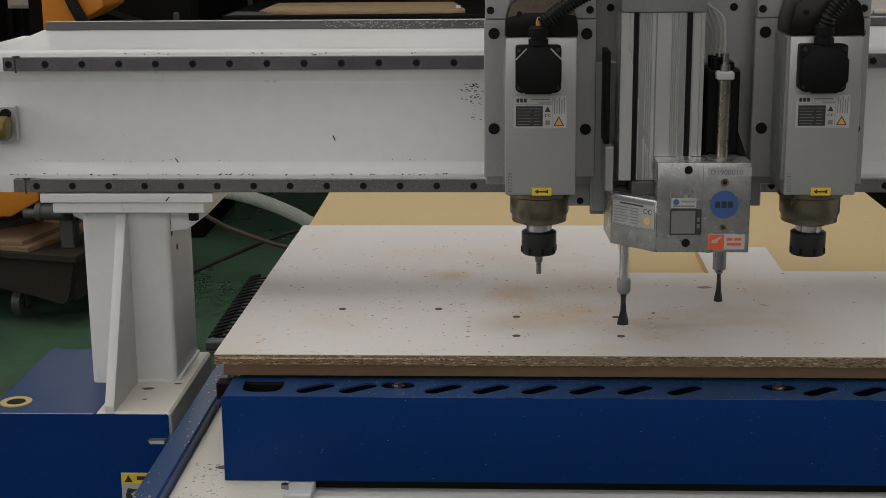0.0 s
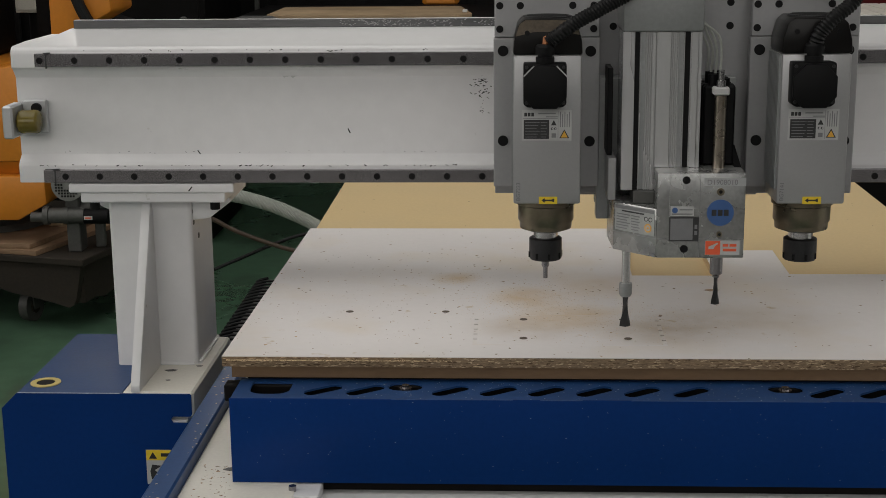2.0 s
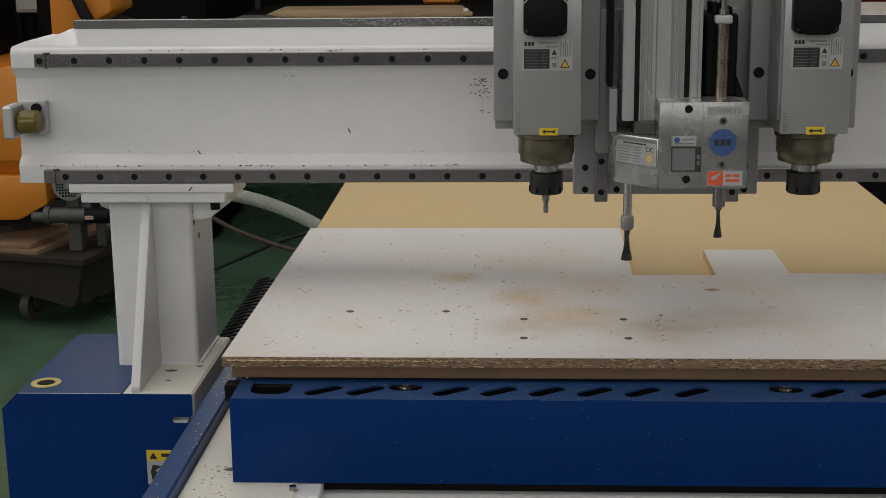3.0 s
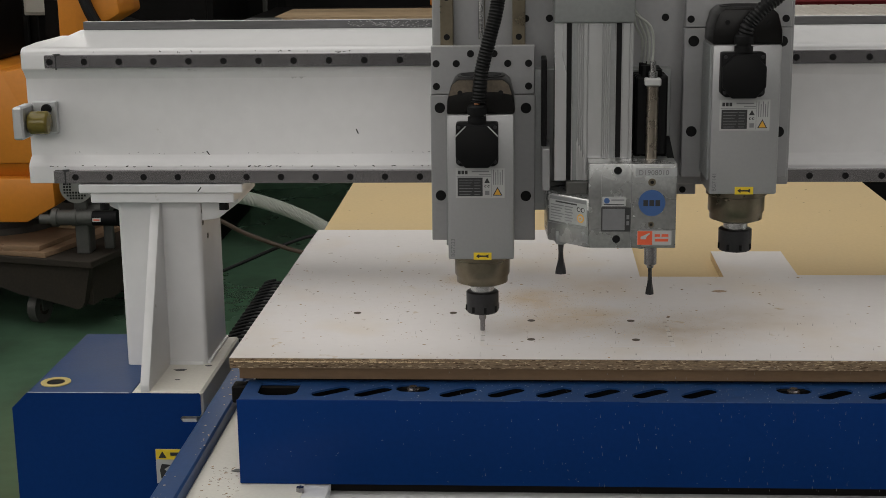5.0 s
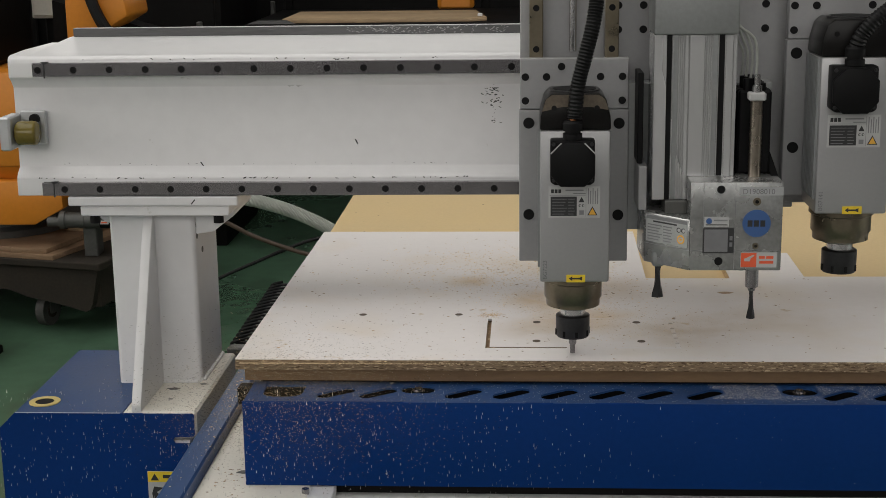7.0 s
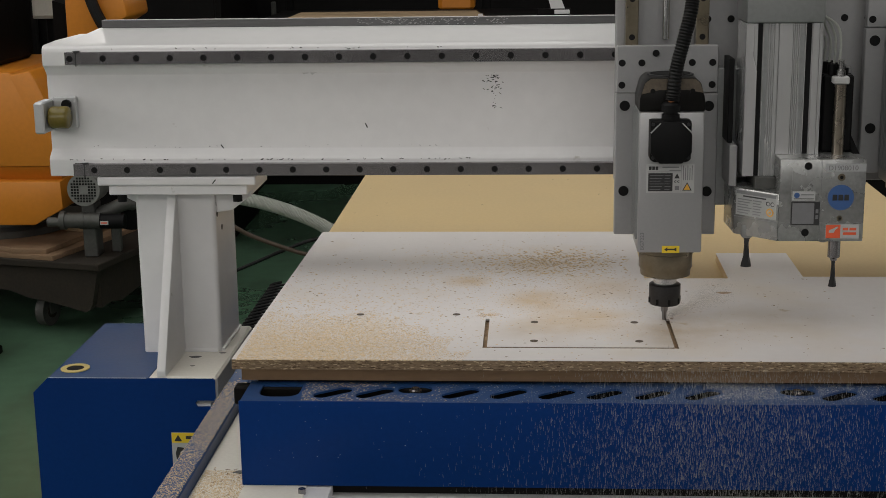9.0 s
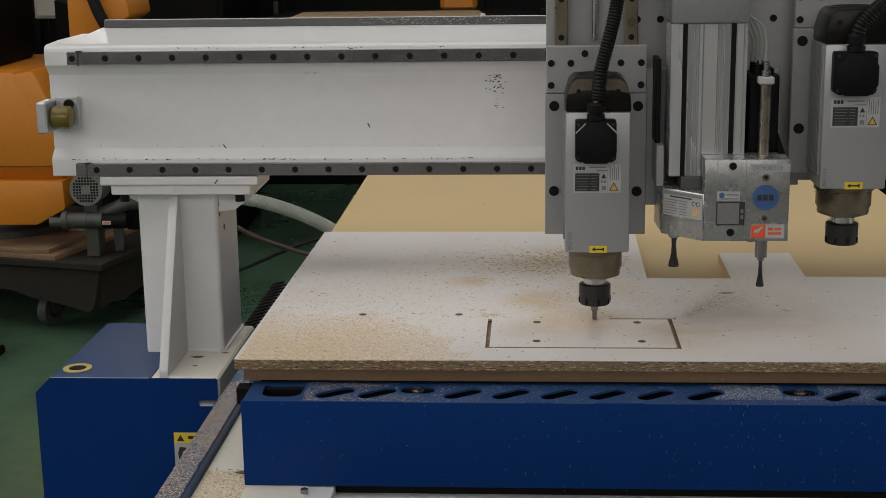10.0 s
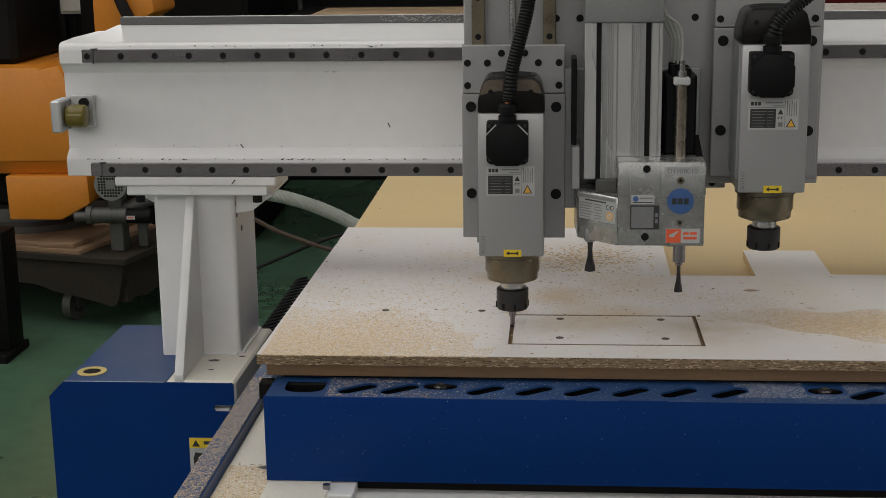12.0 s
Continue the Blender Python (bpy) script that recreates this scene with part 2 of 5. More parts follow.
# ---- building blocks ----
def box(bm, x0, x1, y0, y1, z0, z1, bevel=0.0, seg=1):
    r = bmesh.ops.create_cube(bm, size=1.0)
    vs = r["verts"]
    bmesh.ops.transform(bm, matrix=Matrix.LocRotScale(((x0 + x1) / 2, (y0 + y1) / 2, (z0 + z1) / 2), None, (x1 - x0, y1 - y0, z1 - z0)), verts=vs)
    if bevel:
        es = list({e for v in vs for e in v.link_edges})
        bmesh.ops.bevel(bm, geom=es, offset=bevel, segments=seg, affect="EDGES", profile=0.5)
    return bm


def cyl(bm, at, r, depth, axis="z", seg=24, r2=None):
    """A cylinder or cone centred at a point, along an axis."""
    turn = {"z": Matrix(), "y": Matrix.Rotation(radians(90), 4, "X"), "x": Matrix.Rotation(radians(90), 4, "Y")}[axis]
    bmesh.ops.create_cone(bm, cap_ends=True, segments=seg, radius1=r, radius2=r if r2 is None else r2, depth=depth, matrix=Matrix.Translation(at) @ turn)
    return bm


def lathe(bm, at, profile, seg=32):
    """A turned shape about a vertical axis: profile of (radius, z)."""
    rings = []
    for r, z in profile:
        rings.append([bm.verts.new((at[0] + r * math.cos(a), at[1] + r * math.sin(a), at[2] + z)) for a in (2 * math.pi * k / seg for k in range(seg))])
    for a, b in zip(rings, rings[1:]):
        for k in range(seg):
            bm.faces.new((a[k], a[(k + 1) % seg], b[(k + 1) % seg], b[k]))
    bm.faces.new(rings[0][::-1])
    bm.faces.new(rings[-1])
    return bm


def prism(bm, poly, axis, a0, a1, bevel=0.0):
    """A polygon drawn across an axis and pulled along it. Across x: (y, z); across y: (x, z); across z: (x, y)."""
    put = {"x": lambda p, a: (a, p[0], p[1]), "y": lambda p, a: (p[0], a, p[1]), "z": lambda p, a: (p[0], p[1], a)}[axis]
    lo = [bm.verts.new(put(p, a0)) for p in poly]
    hi = [bm.verts.new(put(p, a1)) for p in poly]
    fs = [bm.faces.new(lo), bm.faces.new(hi)]
    n = len(poly)
    for k in range(n):
        fs.append(bm.faces.new((lo[k], lo[(k + 1) % n], hi[(k + 1) % n], hi[k])))
    bmesh.ops.recalc_face_normals(bm, faces=fs)
    if bevel:
        bmesh.ops.bevel(bm, geom=list({e for f in fs for e in f.edges}), offset=bevel, segments=2, affect="EDGES", profile=0.5)
    return bm


def sheet(bm, outer, holes, z0, z1):
    """A level sheet between two heights, with openings cut through it."""
    for loop in [outer] + holes:
        vs = [bm.verts.new((x, y, z1)) for x, y in loop]
        for k in range(len(vs)):
            bm.edges.new((vs[k], vs[(k + 1) % len(vs)]))
    bmesh.ops.triangle_fill(bm, use_beauty=True, use_dissolve=False, edges=bm.edges[:])
    bmesh.ops.recalc_face_normals(bm, faces=bm.faces[:])
    r = bmesh.ops.extrude_face_region(bm, geom=bm.faces[:])
    bmesh.ops.translate(bm, vec=(0, 0, z0 - z1), verts=[g for g in r["geom"] if isinstance(g, bmesh.types.BMVert)])
    bmesh.ops.recalc_face_normals(bm, faces=bm.faces[:])
    return bm


def tube(bm, pts, r, seg=10, ripple=0.0, pitch=0.006):
    """A round hose along a smooth line through the points; ripple gives it ribs."""
    pts = [Vector(p) for p in pts]
    fine = []
    for k in range(len(pts) - 1):
        p0, p1, p2, p3 = pts[max(0, k - 1)], pts[k], pts[k + 1], pts[min(len(pts) - 1, k + 2)]
        n = max(4, int((p2 - p1).length / (pitch / 2 if ripple else 0.02)))
        for j in range(n):
            t = j / n
            fine.append(0.5 * ((2 * p1) + (p2 - p0) * t + (2 * p0 - 5 * p1 + 4 * p2 - p3) * t * t + (3 * p1 - p0 - 3 * p2 + p3) * t ** 3))
    fine.append(pts[-1])
    rings, up = [], Vector((0.31, 0.2, 0.93)).normalized()
    for k, p in enumerate(fine):
        d = (fine[min(k + 1, len(fine) - 1)] - fine[max(k - 1, 0)]).normalized()
        a = d.cross(up).normalized()
        b = d.cross(a).normalized()
        rr = r + (ripple if k % 2 else 0)
        rings.append([bm.verts.new(p + rr * (a * math.cos(2 * math.pi * j / seg) + b * math.sin(2 * math.pi * j / seg))) for j in range(seg)])
    for a, b in zip(rings, rings[1:]):
        for j in range(seg):
            bm.faces.new((a[j], a[(j + 1) % seg], b[(j + 1) % seg], b[j]))
    bm.faces.new(rings[0][::-1])
    bm.faces.new(rings[-1])
    bmesh.ops.recalc_face_normals(bm, faces=bm.faces[:])
    return bm


def mesh_of(name, bm, material, smooth=35):
    me = bpy.data.meshes.new(name)
    bm.to_mesh(me)
    bm.free()
    me.materials.append(material)
    if smooth:
        me.shade_smooth()
        me.set_sharp_from_angle(angle=radians(smooth))
    return me


def part(name, bm, material, parent, label="", smooth=35):
    ob = new(name, mesh_of(name, bm, material, smooth))
    ob.parent = parent
    return tagged(ob, label) if label else ob


def again(ob, m):
    """One more piece on the same mesh."""
    o = new(ob.name.split(".")[0], ob.data)
    o.parent = ob.parent
    o.matrix_basis = m
    return o


def thing(name, label, category, group="", kind="", at=(0, 0, 0)):
    ob = new(name)
    ob.location = at
    return tagged(ob, label, category, group, kind)


def solid(name, bm, material, label, category="", group="", kind="", smooth=35):
    return tagged(new(name, mesh_of(name, bm, material, smooth)), label, category, group, kind)


def B():
    return bmesh.new()


def letters(name, text, size, m, material, parent):
    cu = bpy.data.curves.new(name, "FONT")
    cu.body, cu.size, cu.extrude = text, size, 0.0002
    tmp = new("lettering_source", cu)
    me = bpy.data.meshes.new_from_object(tmp.evaluated_get(bpy.context.evaluated_depsgraph_get()))
    bpy.data.objects.remove(tmp)
    me.materials.append(material)
    ob = new(name, me)
    ob.parent = parent
    ob.matrix_basis = m
    return ob


ZB = 0.85   # top of the white board
KX0, KX1, KY0, KY1, KW = 0.372, 0.662, 0.074, 0.235, 0.0065   # the milled rectangle and the width of the cut
BT = 0.016  # thickness of the board

# ---- hall ----
solid("floor", box(B(), -12, 14, -8, 16, -0.1, 0.0), M_FLOOR, "glossy green painted concrete workshop floor with stains", "floor", kind="structure")
# Unseen pale slab, added to bounce neutral light onto the front faces.
solid("bounce_slab", box(B(), -11.9, 13.9, -7.9, -1.3, 0.0, 0.004), M_BOUNCE, "unseen pale grey floor slab added to bounce neutral light", "floor", kind="structure")
solid("ceiling", box(B(), -12, 14, -8, 16, 7.0, 7.2), M_WALL, "dark workshop ceiling", "ceiling", kind="structure")
for nm, e in (("wall_north", (-12, 14, 16, 16.2)), ("wall_south", (-12, 14, -8.2, -8)), ("wall_west", (-12.2, -12, -8.2, 16.2)), ("wall_east", (14, 14.2, -8.2, 16.2))):
    solid(nm, box(B(), e[0], e[1], e[2], e[3], 0, 7.0), M_WALL, "dark ribbed workshop wall", "wall", kind="structure")
# Unseen ceiling panel, added for soft light from above.
def added_rooflight(x, y, w, sx, sy):
    lamp = thing("added_roof_light", "unseen translucent panel added to the ceiling to light the hall", "roof light", "roof lights", at=(x, y, 6.9))
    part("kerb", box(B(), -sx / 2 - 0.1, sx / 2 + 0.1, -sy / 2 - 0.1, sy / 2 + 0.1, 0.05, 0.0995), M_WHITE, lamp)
    part("panel", box(B(), -sx / 2, sx / 2, -sy / 2, sy / 2, 0.02, 0.0495), M_GLOW_PANEL, lamp)
    area_lamp("roof_fill", (x, y, 6.88), (x, y, 0), sx, sy, w, (1.0, 0.94, 0.88))


added_rooflight(-1.8, 0.2, 52, 9.0, 9.0)
# unseen bands of high windows, added in the four walls to light the machine
def added_window_band(name, m, width, watts, colour):
    """Built along x and facing +y, then set against its wall; the added fill lamp stands in the opening."""
    w = thing(name, "unseen high band of bright windows added to light the hall", "window", kind="structure")
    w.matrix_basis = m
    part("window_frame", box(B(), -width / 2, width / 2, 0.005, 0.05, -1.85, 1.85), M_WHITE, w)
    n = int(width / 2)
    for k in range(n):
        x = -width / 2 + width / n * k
        part("pane", box(B(), x + 0.06, x + width / n - 0.06, 0.0505, 0.06, -1.75, 1.75), M_GLOW_PANEL, w)
    lamp = area_lamp("window_fill", (0, 0, 0), (0, 1, 0), width - 0.3, 3.4, watts, colour)
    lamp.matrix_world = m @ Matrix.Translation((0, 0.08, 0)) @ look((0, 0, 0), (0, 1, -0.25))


added_window_band("added_window_1", pose(-1.0, -8.0, 3.9), 12.0, 190, (1.0, 0.945, 0.885))
added_window_band("added_window_2", pose(-12.0, -2.5, 3.3, 0, 0, -90), 10.0, 620, (1.0, 0.945, 0.885))
added_window_band("added_window_4", pose(14.0, -1.0, 3.3, 0, 0, 90), 10.0, 480, (1.0, 0.94, 0.88))
added_window_band("added_window_3", pose(0.5, 16.0, 4.9, 0, 0, 180), 14.0, 1050, (1.0, 0.945, 0.885))

# ---- machine bed ----
bed = thing("machine_bed", "white welded steel router bed with blue side covers", "machine bed", kind="structure")
part("frame", box(B(), -0.052, 0.118, -0.32, 2.5, 0.30, 0.68, 0.004), M_CREAM, bed, "cream painted steel side member, dusty on top")
part("frame", box(B(), 1.16, 1.33, -0.32, 2.5, 0.30, 0.68, 0.004), M_CREAM, bed, "cream painted steel side member")
# Solid dark block in place of the shade between cover and cross beam.
part("underside", box(B(), 0.1185, 1.1595, -0.05, 2.45, 0.6635, 0.6795), M_DARK, bed, "dark block standing in for the shaded gap under the table")
part("side_cover", box(B(), -0.090, -0.052, -0.34, 1.5, 0.50, 0.70, 0.003), M_BLUE_DULL, bed, "blue sheet-metal guide cover")
part("side_cover", box(B(), 1.33, 1.368, -0.34, 2.5, 0.50, 0.70, 0.003), M_BLUE_DULL, bed, "blue sheet-metal guide cover")
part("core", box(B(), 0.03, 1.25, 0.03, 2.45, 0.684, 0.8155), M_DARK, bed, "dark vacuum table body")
part("edge_profile", box(B(), -0.002, 1.27, 0.004, 0.03, 0.780, 0.8065, 0.002), M_DARK, bed, "dark steel table edge")
for fx in (-0.02, 1.22):
    for fy in (-0.2, 2.3):
        part("foot", box(B(), fx, fx + 0.1, fy, fy + 0.1, 0.0, 0.30, 0.004), M_CREAM, bed)
part("cross_beam", box(B(), 0.1185, 1.1595, -0.085, 0.0, 0.44, 0.663, 0.003), M_WHITE, bed, "white painted cross beam")
part("bracket", box(B(), 0.092, 0.152, -0.112, -0.055, 0.6635, 0.6785, 0.0015), M_WHITE, bed, "small white angle bracket")
part("bolt", cyl(B(), (0.112, -0.092, 0.6825), 0.006, 0.008, seg=6), M_STEEL, bed)
part("scar", sheet(B(), [(-0.004, -0.02), (0.008, -0.024), (0.02, -0.018), (0.016, -0.01), (0.002, -0.012)], [], 0.6805, 0.6812), M_GREYMETAL, bed)

FY = -0.067
cover = thing("front_cover", "deep blue sheet-metal front cover with slanted slots", "machine cover")
def stadium(x0, y0, x1, y1, r, n=6):
    a = math.atan2(y1 - y0, x1 - x0)
    return [(x1 + r * math.cos(a - math.pi / 2 + math.pi * k / n), y1 + r * math.sin(a - math.pi / 2 + math.pi * k / n)) for k in range(n + 1)] + \
           [(x0 + r * math.cos(a + math.pi / 2 + math.pi * k / n), y0 + r * math.sin(a + math.pi / 2 + math.pi * k / n)) for k in range(n + 1)]
SLOT_X = (0.1269, 0.1892, 0.3145, 0.3847, 0.4547, 0.5244, 0.5937, 0.665, 0.8599, 0.931, 1.002, 1.073, 1.144)
slots = [stadium(sx + 0.0092, -0.0372, sx + 0.0408, -0.0140, 0.0122) for sx in SLOT_X]
def on_cover(x, y):
    """Is this place on the blue top sheet, clear of its openings?"""
    for sx in SLOT_X:
        u = min(1, max(0, ((x - sx - 0.0092) * 0.0316 + (y + 0.0372) * 0.0232) / (0.0316 ** 2 + 0.0232 ** 2)))
        if math.hypot(x - sx - 0.0092 - 0.0316 * u, y + 0.0372 - 0.0232 * u) < 0.0148:
            return False
    return x > 0.107 and not any(abs(x - bx) < 0.029 and y > -0.03 for bx in (0.272, 0.828))
big = [(0.043, 0.008), (0.043, -0.015)] + [(0.063 - 0.02 * math.cos(a), -0.025 - 0.02 * math.sin(a)) for a in np.linspace(0.3, math.pi / 2, 5)] + \
      [(0.083 + 0.02 * math.cos(a), -0.025 - 0.02 * math.sin(a)) for a in np.linspace(math.pi / 2, 0.3, 5)] + [(0.103, -0.015), (0.103, 0.008)]
slots.append(big)
for bx in (0.272, 0.828):
    slots.append(stadium(bx - 0.009, -0.010, bx + 0.009, -0.010, 0.017))
part("top_sheet", sheet(B(), [(0.0215, FY + 0.003), (1.262, FY + 0.003), (1.262, 0.026), (0.0215, 0.026)], slots, 0.807, 0.810), M_BLUE_DULL, cover, "blue top sheet with slanted slots", smooth=0)
part("front_sheet", box(B(), 0.0195, 1.264, FY, FY + 0.003, 0.6805, 0.8105, 0.0012, 2), M_BLUE, cover)
# The edge highlight is painted as thin paler blue strips.
for a, b in ((0.255, 0.43), (0.47, 0.53), (0.60, 0.88), (0.95, 1.2)):
    part("bright_edge", box(B(), a, b, FY - 0.0003, FY + 0.0012, 0.8098, 0.8107, 0.0002), M_BLUE_GLINT, cover)
part("end_sheet", box(B(), 0.0195, 0.0225, FY + 0.003, 0.003, 0.683, 0.8068), M_BLUE, cover)
# Black filler: the shade behind the slots is put in as colour.
part("shade_block", box(B(), 0.023, 1.2605, FY + 0.0035, 0.003, 0.684, 0.785), M_DARK, cover, "dark block that makes the slots of the cover look shaded")
part("end_sheet", box(B(), 1.261, 1.264, FY + 0.003, 0.003, 0.683, 0.8068), M_BLUE, cover)
for bx in (0.272, 0.828):
    b0 = cyl(B(), (bx, -0.008, 0.8035), 0.0095, 0.010, seg=20)
    cyl(b0, (bx, -0.008, 0.8105), 0.006, 0.004, seg=6)
    part("bolt", b0, M_STEEL, cover, "bright hexagon bolt")

spoil = solid("spoilboard", box(B(), 0.009, 1.277, 0.0152, 2.45, ZB - BT - 0.018, ZB - BT - 0.0005, 0.0008), M_MDF, "yellow fibreboard spoilboard lying on the router bed", "spoilboard")
# Brown cut edge whose colour also holds the shade on the front.
edge = part("front_edge", box(B(), 0.0095, 1.2765, 0.0125, 0.015, ZB - BT - 0.0178, ZB - BT - 0.001), M_MDF_EDGE, spoil, "brown cut edge, darkened as if in shade")

BY = 0.0085  # front edge of the board
# the white board: solid cells between the lines, open where it is cut away or milled
xs = [-0.004, KX0 - KW / 2, KX0 + KW / 2, 0.640, KX1 - KW / 2, KX1 + KW / 2, 0.790, 0.924, 1.262]
ys = [BY, KY0 - KW / 2, KY0 + KW / 2, KY1 - KW / 2, KY1 + KW / 2, 0.501, 0.514, 0.700, 0.893]
def solid_cell(i, j):
    x, y = (xs[i] + xs[i + 1]) / 2, (ys[j] + ys[j + 1]) / 2
    if KX0 - KW < x < KX1 + KW and KY0 - KW < y < KY1 + KW:
        if abs(x - KX0) < KW / 2 or abs(x - KX1) < KW / 2 or abs(y - KY0) < KW / 2 or abs(y - KY1) < KW / 2:
            return False
    if x < 0.640:
        return True
    if x < 0.790:
        return y < 0.501
    if x < 0.924:
        return y < 0.700
    return y < 0.514
def skew(x, y):
    """The board was sawn a little out of square; the milled rectangle is true to the machine."""
    return x if KX0 - KW < x < KX1 + KW and x != 0.640 else x + 0.0124 * (y - BY)
top, side, fresh = B(), B(), B()
nx, ny = len(xs) - 1, len(ys) - 1
for i in range(nx):
    for j in range(ny):
        if not solid_cell(i, j):
            continue
        q = [(skew(xs[i], ys[j]), ys[j]), (skew(xs[i + 1], ys[j]), ys[j]), (skew(xs[i + 1], ys[j + 1]), ys[j + 1]), (skew(xs[i], ys[j + 1]), ys[j + 1])]
        top.faces.new([top.verts.new((x, y, ZB)) for x, y in q])
        for (a, b), (di, dj) in zip(((0, 1), (1, 2), (2, 3), (3, 0)), ((0, -1), (1, 0), (0, 1), (-1, 0))):
            ii, jj = i + di, j + dj
            if not (0 <= ii < nx and 0 <= jj < ny and solid_cell(ii, jj)):
                p = [(*q[a], ZB - BT), (*q[b], ZB - BT), (*q[b], ZB - 0.0008), (*q[a], ZB - 0.0008)]
                bm = side if jj < 0 or ii < 0 or ii >= nx or ys[j] < 0.24 else fresh
                bm.faces.new([bm.verts.new(c) for c in p])
                p = [(*q[a], ZB - 0.0008), (*q[b], ZB - 0.0008), (*q[b], ZB), (*q[a], ZB)]
                top.faces.new([top.verts.new(c) for c in p])
        side.faces.new([side.verts.new((x, y, ZB - BT)) for x, y in q[::-1]])
board = thing("melamine_board", "white melamine chipboard with cut notches, drill holes and sawdust", "board")
part("surface", top, M_MELAMINE, board, "white melamine face", smooth=0)
part("core", side, M_CHIP, board, "brown chipboard core at the outer edges", smooth=0)
bmesh.ops.remove_doubles(fresh, verts=fresh.verts[:], dist=0.0006)
# Paler copy of the core: light on the notch walls is in the colour.
part("sawn_edge", fresh, M_SAWN_LIT, board, "freshly sawn chipboard in the notches, coloured pale as if lit", smooth=0)
for a, b, c, d in ((KX0 - KW / 2, KX1 + KW / 2, KY0 - KW / 2, KY0 + KW / 2), (KX0 - KW / 2, KX1 + KW / 2, KY1 - KW / 2, KY1 + KW / 2), (KX0 - KW / 2, KX0 + KW / 2, KY0 + KW / 2, KY1 - KW / 2), (KX1 - KW / 2, KX1 + KW / 2, KY0 + KW / 2, KY1 - KW / 2)):
    part("cut_floor", box(B(), a, b, c, d, ZB - 0.0105, ZB - 0.007), M_CUT, board, "fresh tan bottom of the milled groove")
hole = None
for hx, hy in ((0.161, 0.255), (0.320, 0.257), (0.448, 0.213), (0.447, 0.108), (0.608, 0.108), (0.608, 0.213)):
    if hole is None:
        hole = part("drill_hole", cyl(B(), (0, 0, 0), 0.0063, 0.0006, seg=20), M_BORE, board)
        hole.location = (hx, hy, ZB)
    else:
        again(hole, pose(hx, hy, ZB))
chipmark = part("chipped_spot", sheet(B(), [(-0.014, 0), (-0.004, -0.007), (0.006, -0.005), (0.014, 0.001), (0.004, 0.007), (-0.007, 0.006)], [], -0.0002, 0.0004), M_SPECK, board)
chipmark.location = (0.775, 0.399, ZB)

def fleck_sheet(name, n, place, size, material, seed, parent):
    """Flat specks stuck to an upright face that looks towards the operator."""
    rng = np.random.default_rng(seed)
    vs, fs = [], []
    for _ in range(n):
        x, y, z = place(rng)
        a, b, t = size * rng.uniform(0.4, 2.2), size * rng.uniform(0.3, 0.8), rng.uniform(-0.6, 0.6)
        k = len(vs)
        for u, w in ((-a, -0.3 * b), (-0.2 * a, -b), (a, -0.2 * b), (0.6 * a, 0.8 * b), (-0.7 * a, b)):
            vs.append((x + u * math.cos(t) - w * math.sin(t), y, z + u * math.sin(t) + w * math.cos(t)))
        fs.append((k, k + 1, k + 2, k + 3, k + 4))
    me = bpy.data.meshes.new(name)
    me.from_pydata(vs, [], fs)
    me.materials.append(material)
    ob = new(name, me)
    ob.parent = parent
    return tagged(ob, kind="stuff")


fleck_sheet("dust_flecks", 150, lambda r: (r.uniform(0.03, 1.26), FY - 0.0003, r.uniform(0.685, 0.808)), 0.0004, M_FLY, 57, cover)

# ---- the gantry ----
gantry = thing("gantry", "white painted steel gantry beam on two legs with guide rails", "gantry")
GX0, GX1 = -0.4265, 1.70
prof = [(0.012, 1.041), (0.012, 1.071), (0.016, 1.077), (0.030, 1.088), (0.030, 1.222), (0.018, 1.236), (0.012, 1.240), (0.012, 1.264), (0.0135, 1.270), (0.018, 1.2745), (0.026, 1.2765), (0.09, 1.279), (0.125, 1.279), (0.24, 1.279), (0.24, 1.041)]
part("beam", prism(B(), prof, "x", GX0, GX1, 0.0015), M_WHITE, gantry, "white painted box beam with a recessed web")
ledge = prism(B(), [(0.023, 1.2762), (0.118, 1.2978), (0.24, 1.2978), (0.24, 1.276)], "x", -0.392, 1.62)
for v in ledge.verts:   # the near end is ground down to a slope
    if v.co.x < 0 and v.co.z > 1.28:
        v.co.x = -0.352
part("upper_ledge", ledge, M_WHITE, gantry)
part("steel_strip", box(B(), -0.346, 1.61, 0.118, 0.135, 1.298, 1.3125, 0.0008), M_STRIP, gantry, "worn grey steel strip with scratches")
rail_prof = lambda z: [(0.0, z - 0.0105), (0.0, z + 0.0105), (0.003, z + 0.0112), (0.006, z + 0.0085), (0.009, z + 0.0112), (0.0125, z + 0.0112), (0.0125, z - 0.0112), (0.009, z - 0.0112), (0.006, z - 0.0085), (0.003, z - 0.0112)]
plug = None
for z, x0, h0 in ((1.2534, -0.3815, -0.3725), (1.0537, -0.3795, -0.3416)):
    rail = part("guide_rail", prism(B(), rail_prof(z), "x", x0, 1.64), M_STEEL, gantry, "ground steel linear guide rail with bolt holes", smooth=0)
    for k in range(34):
        if h0 + 0.06 * k > 1.63:
            break
        if plug is None:
            plug = new("bolt_hole", mesh_of("bolt_hole", cyl(B(), (0, 0, 0), 0.0056, 0.001, "y", 20), M_HOLE))
            plug.parent, plug.location = rail, (h0, -0.0002, z)
        else:
            o = new("bolt_hole", plug.data)
            o.parent, o.location = rail, (h0 + 0.06 * k, -0.0002, z)
    part("joint_mark", prism(B(), [(x0 + 0.0185, z - 0.0135), (x0 + 0.0205, z - 0.0135), (x0 + 0.0212, z + 0.009), (x0 + 0.028, z + 0.0112), (x0 + 0.0275, z + 0.0138), (x0 + 0.015, z + 0.0132), (x0 + 0.019, z + 0.009)], "y", -0.0004, 0.003), M_INK, rail, "black joint mark")


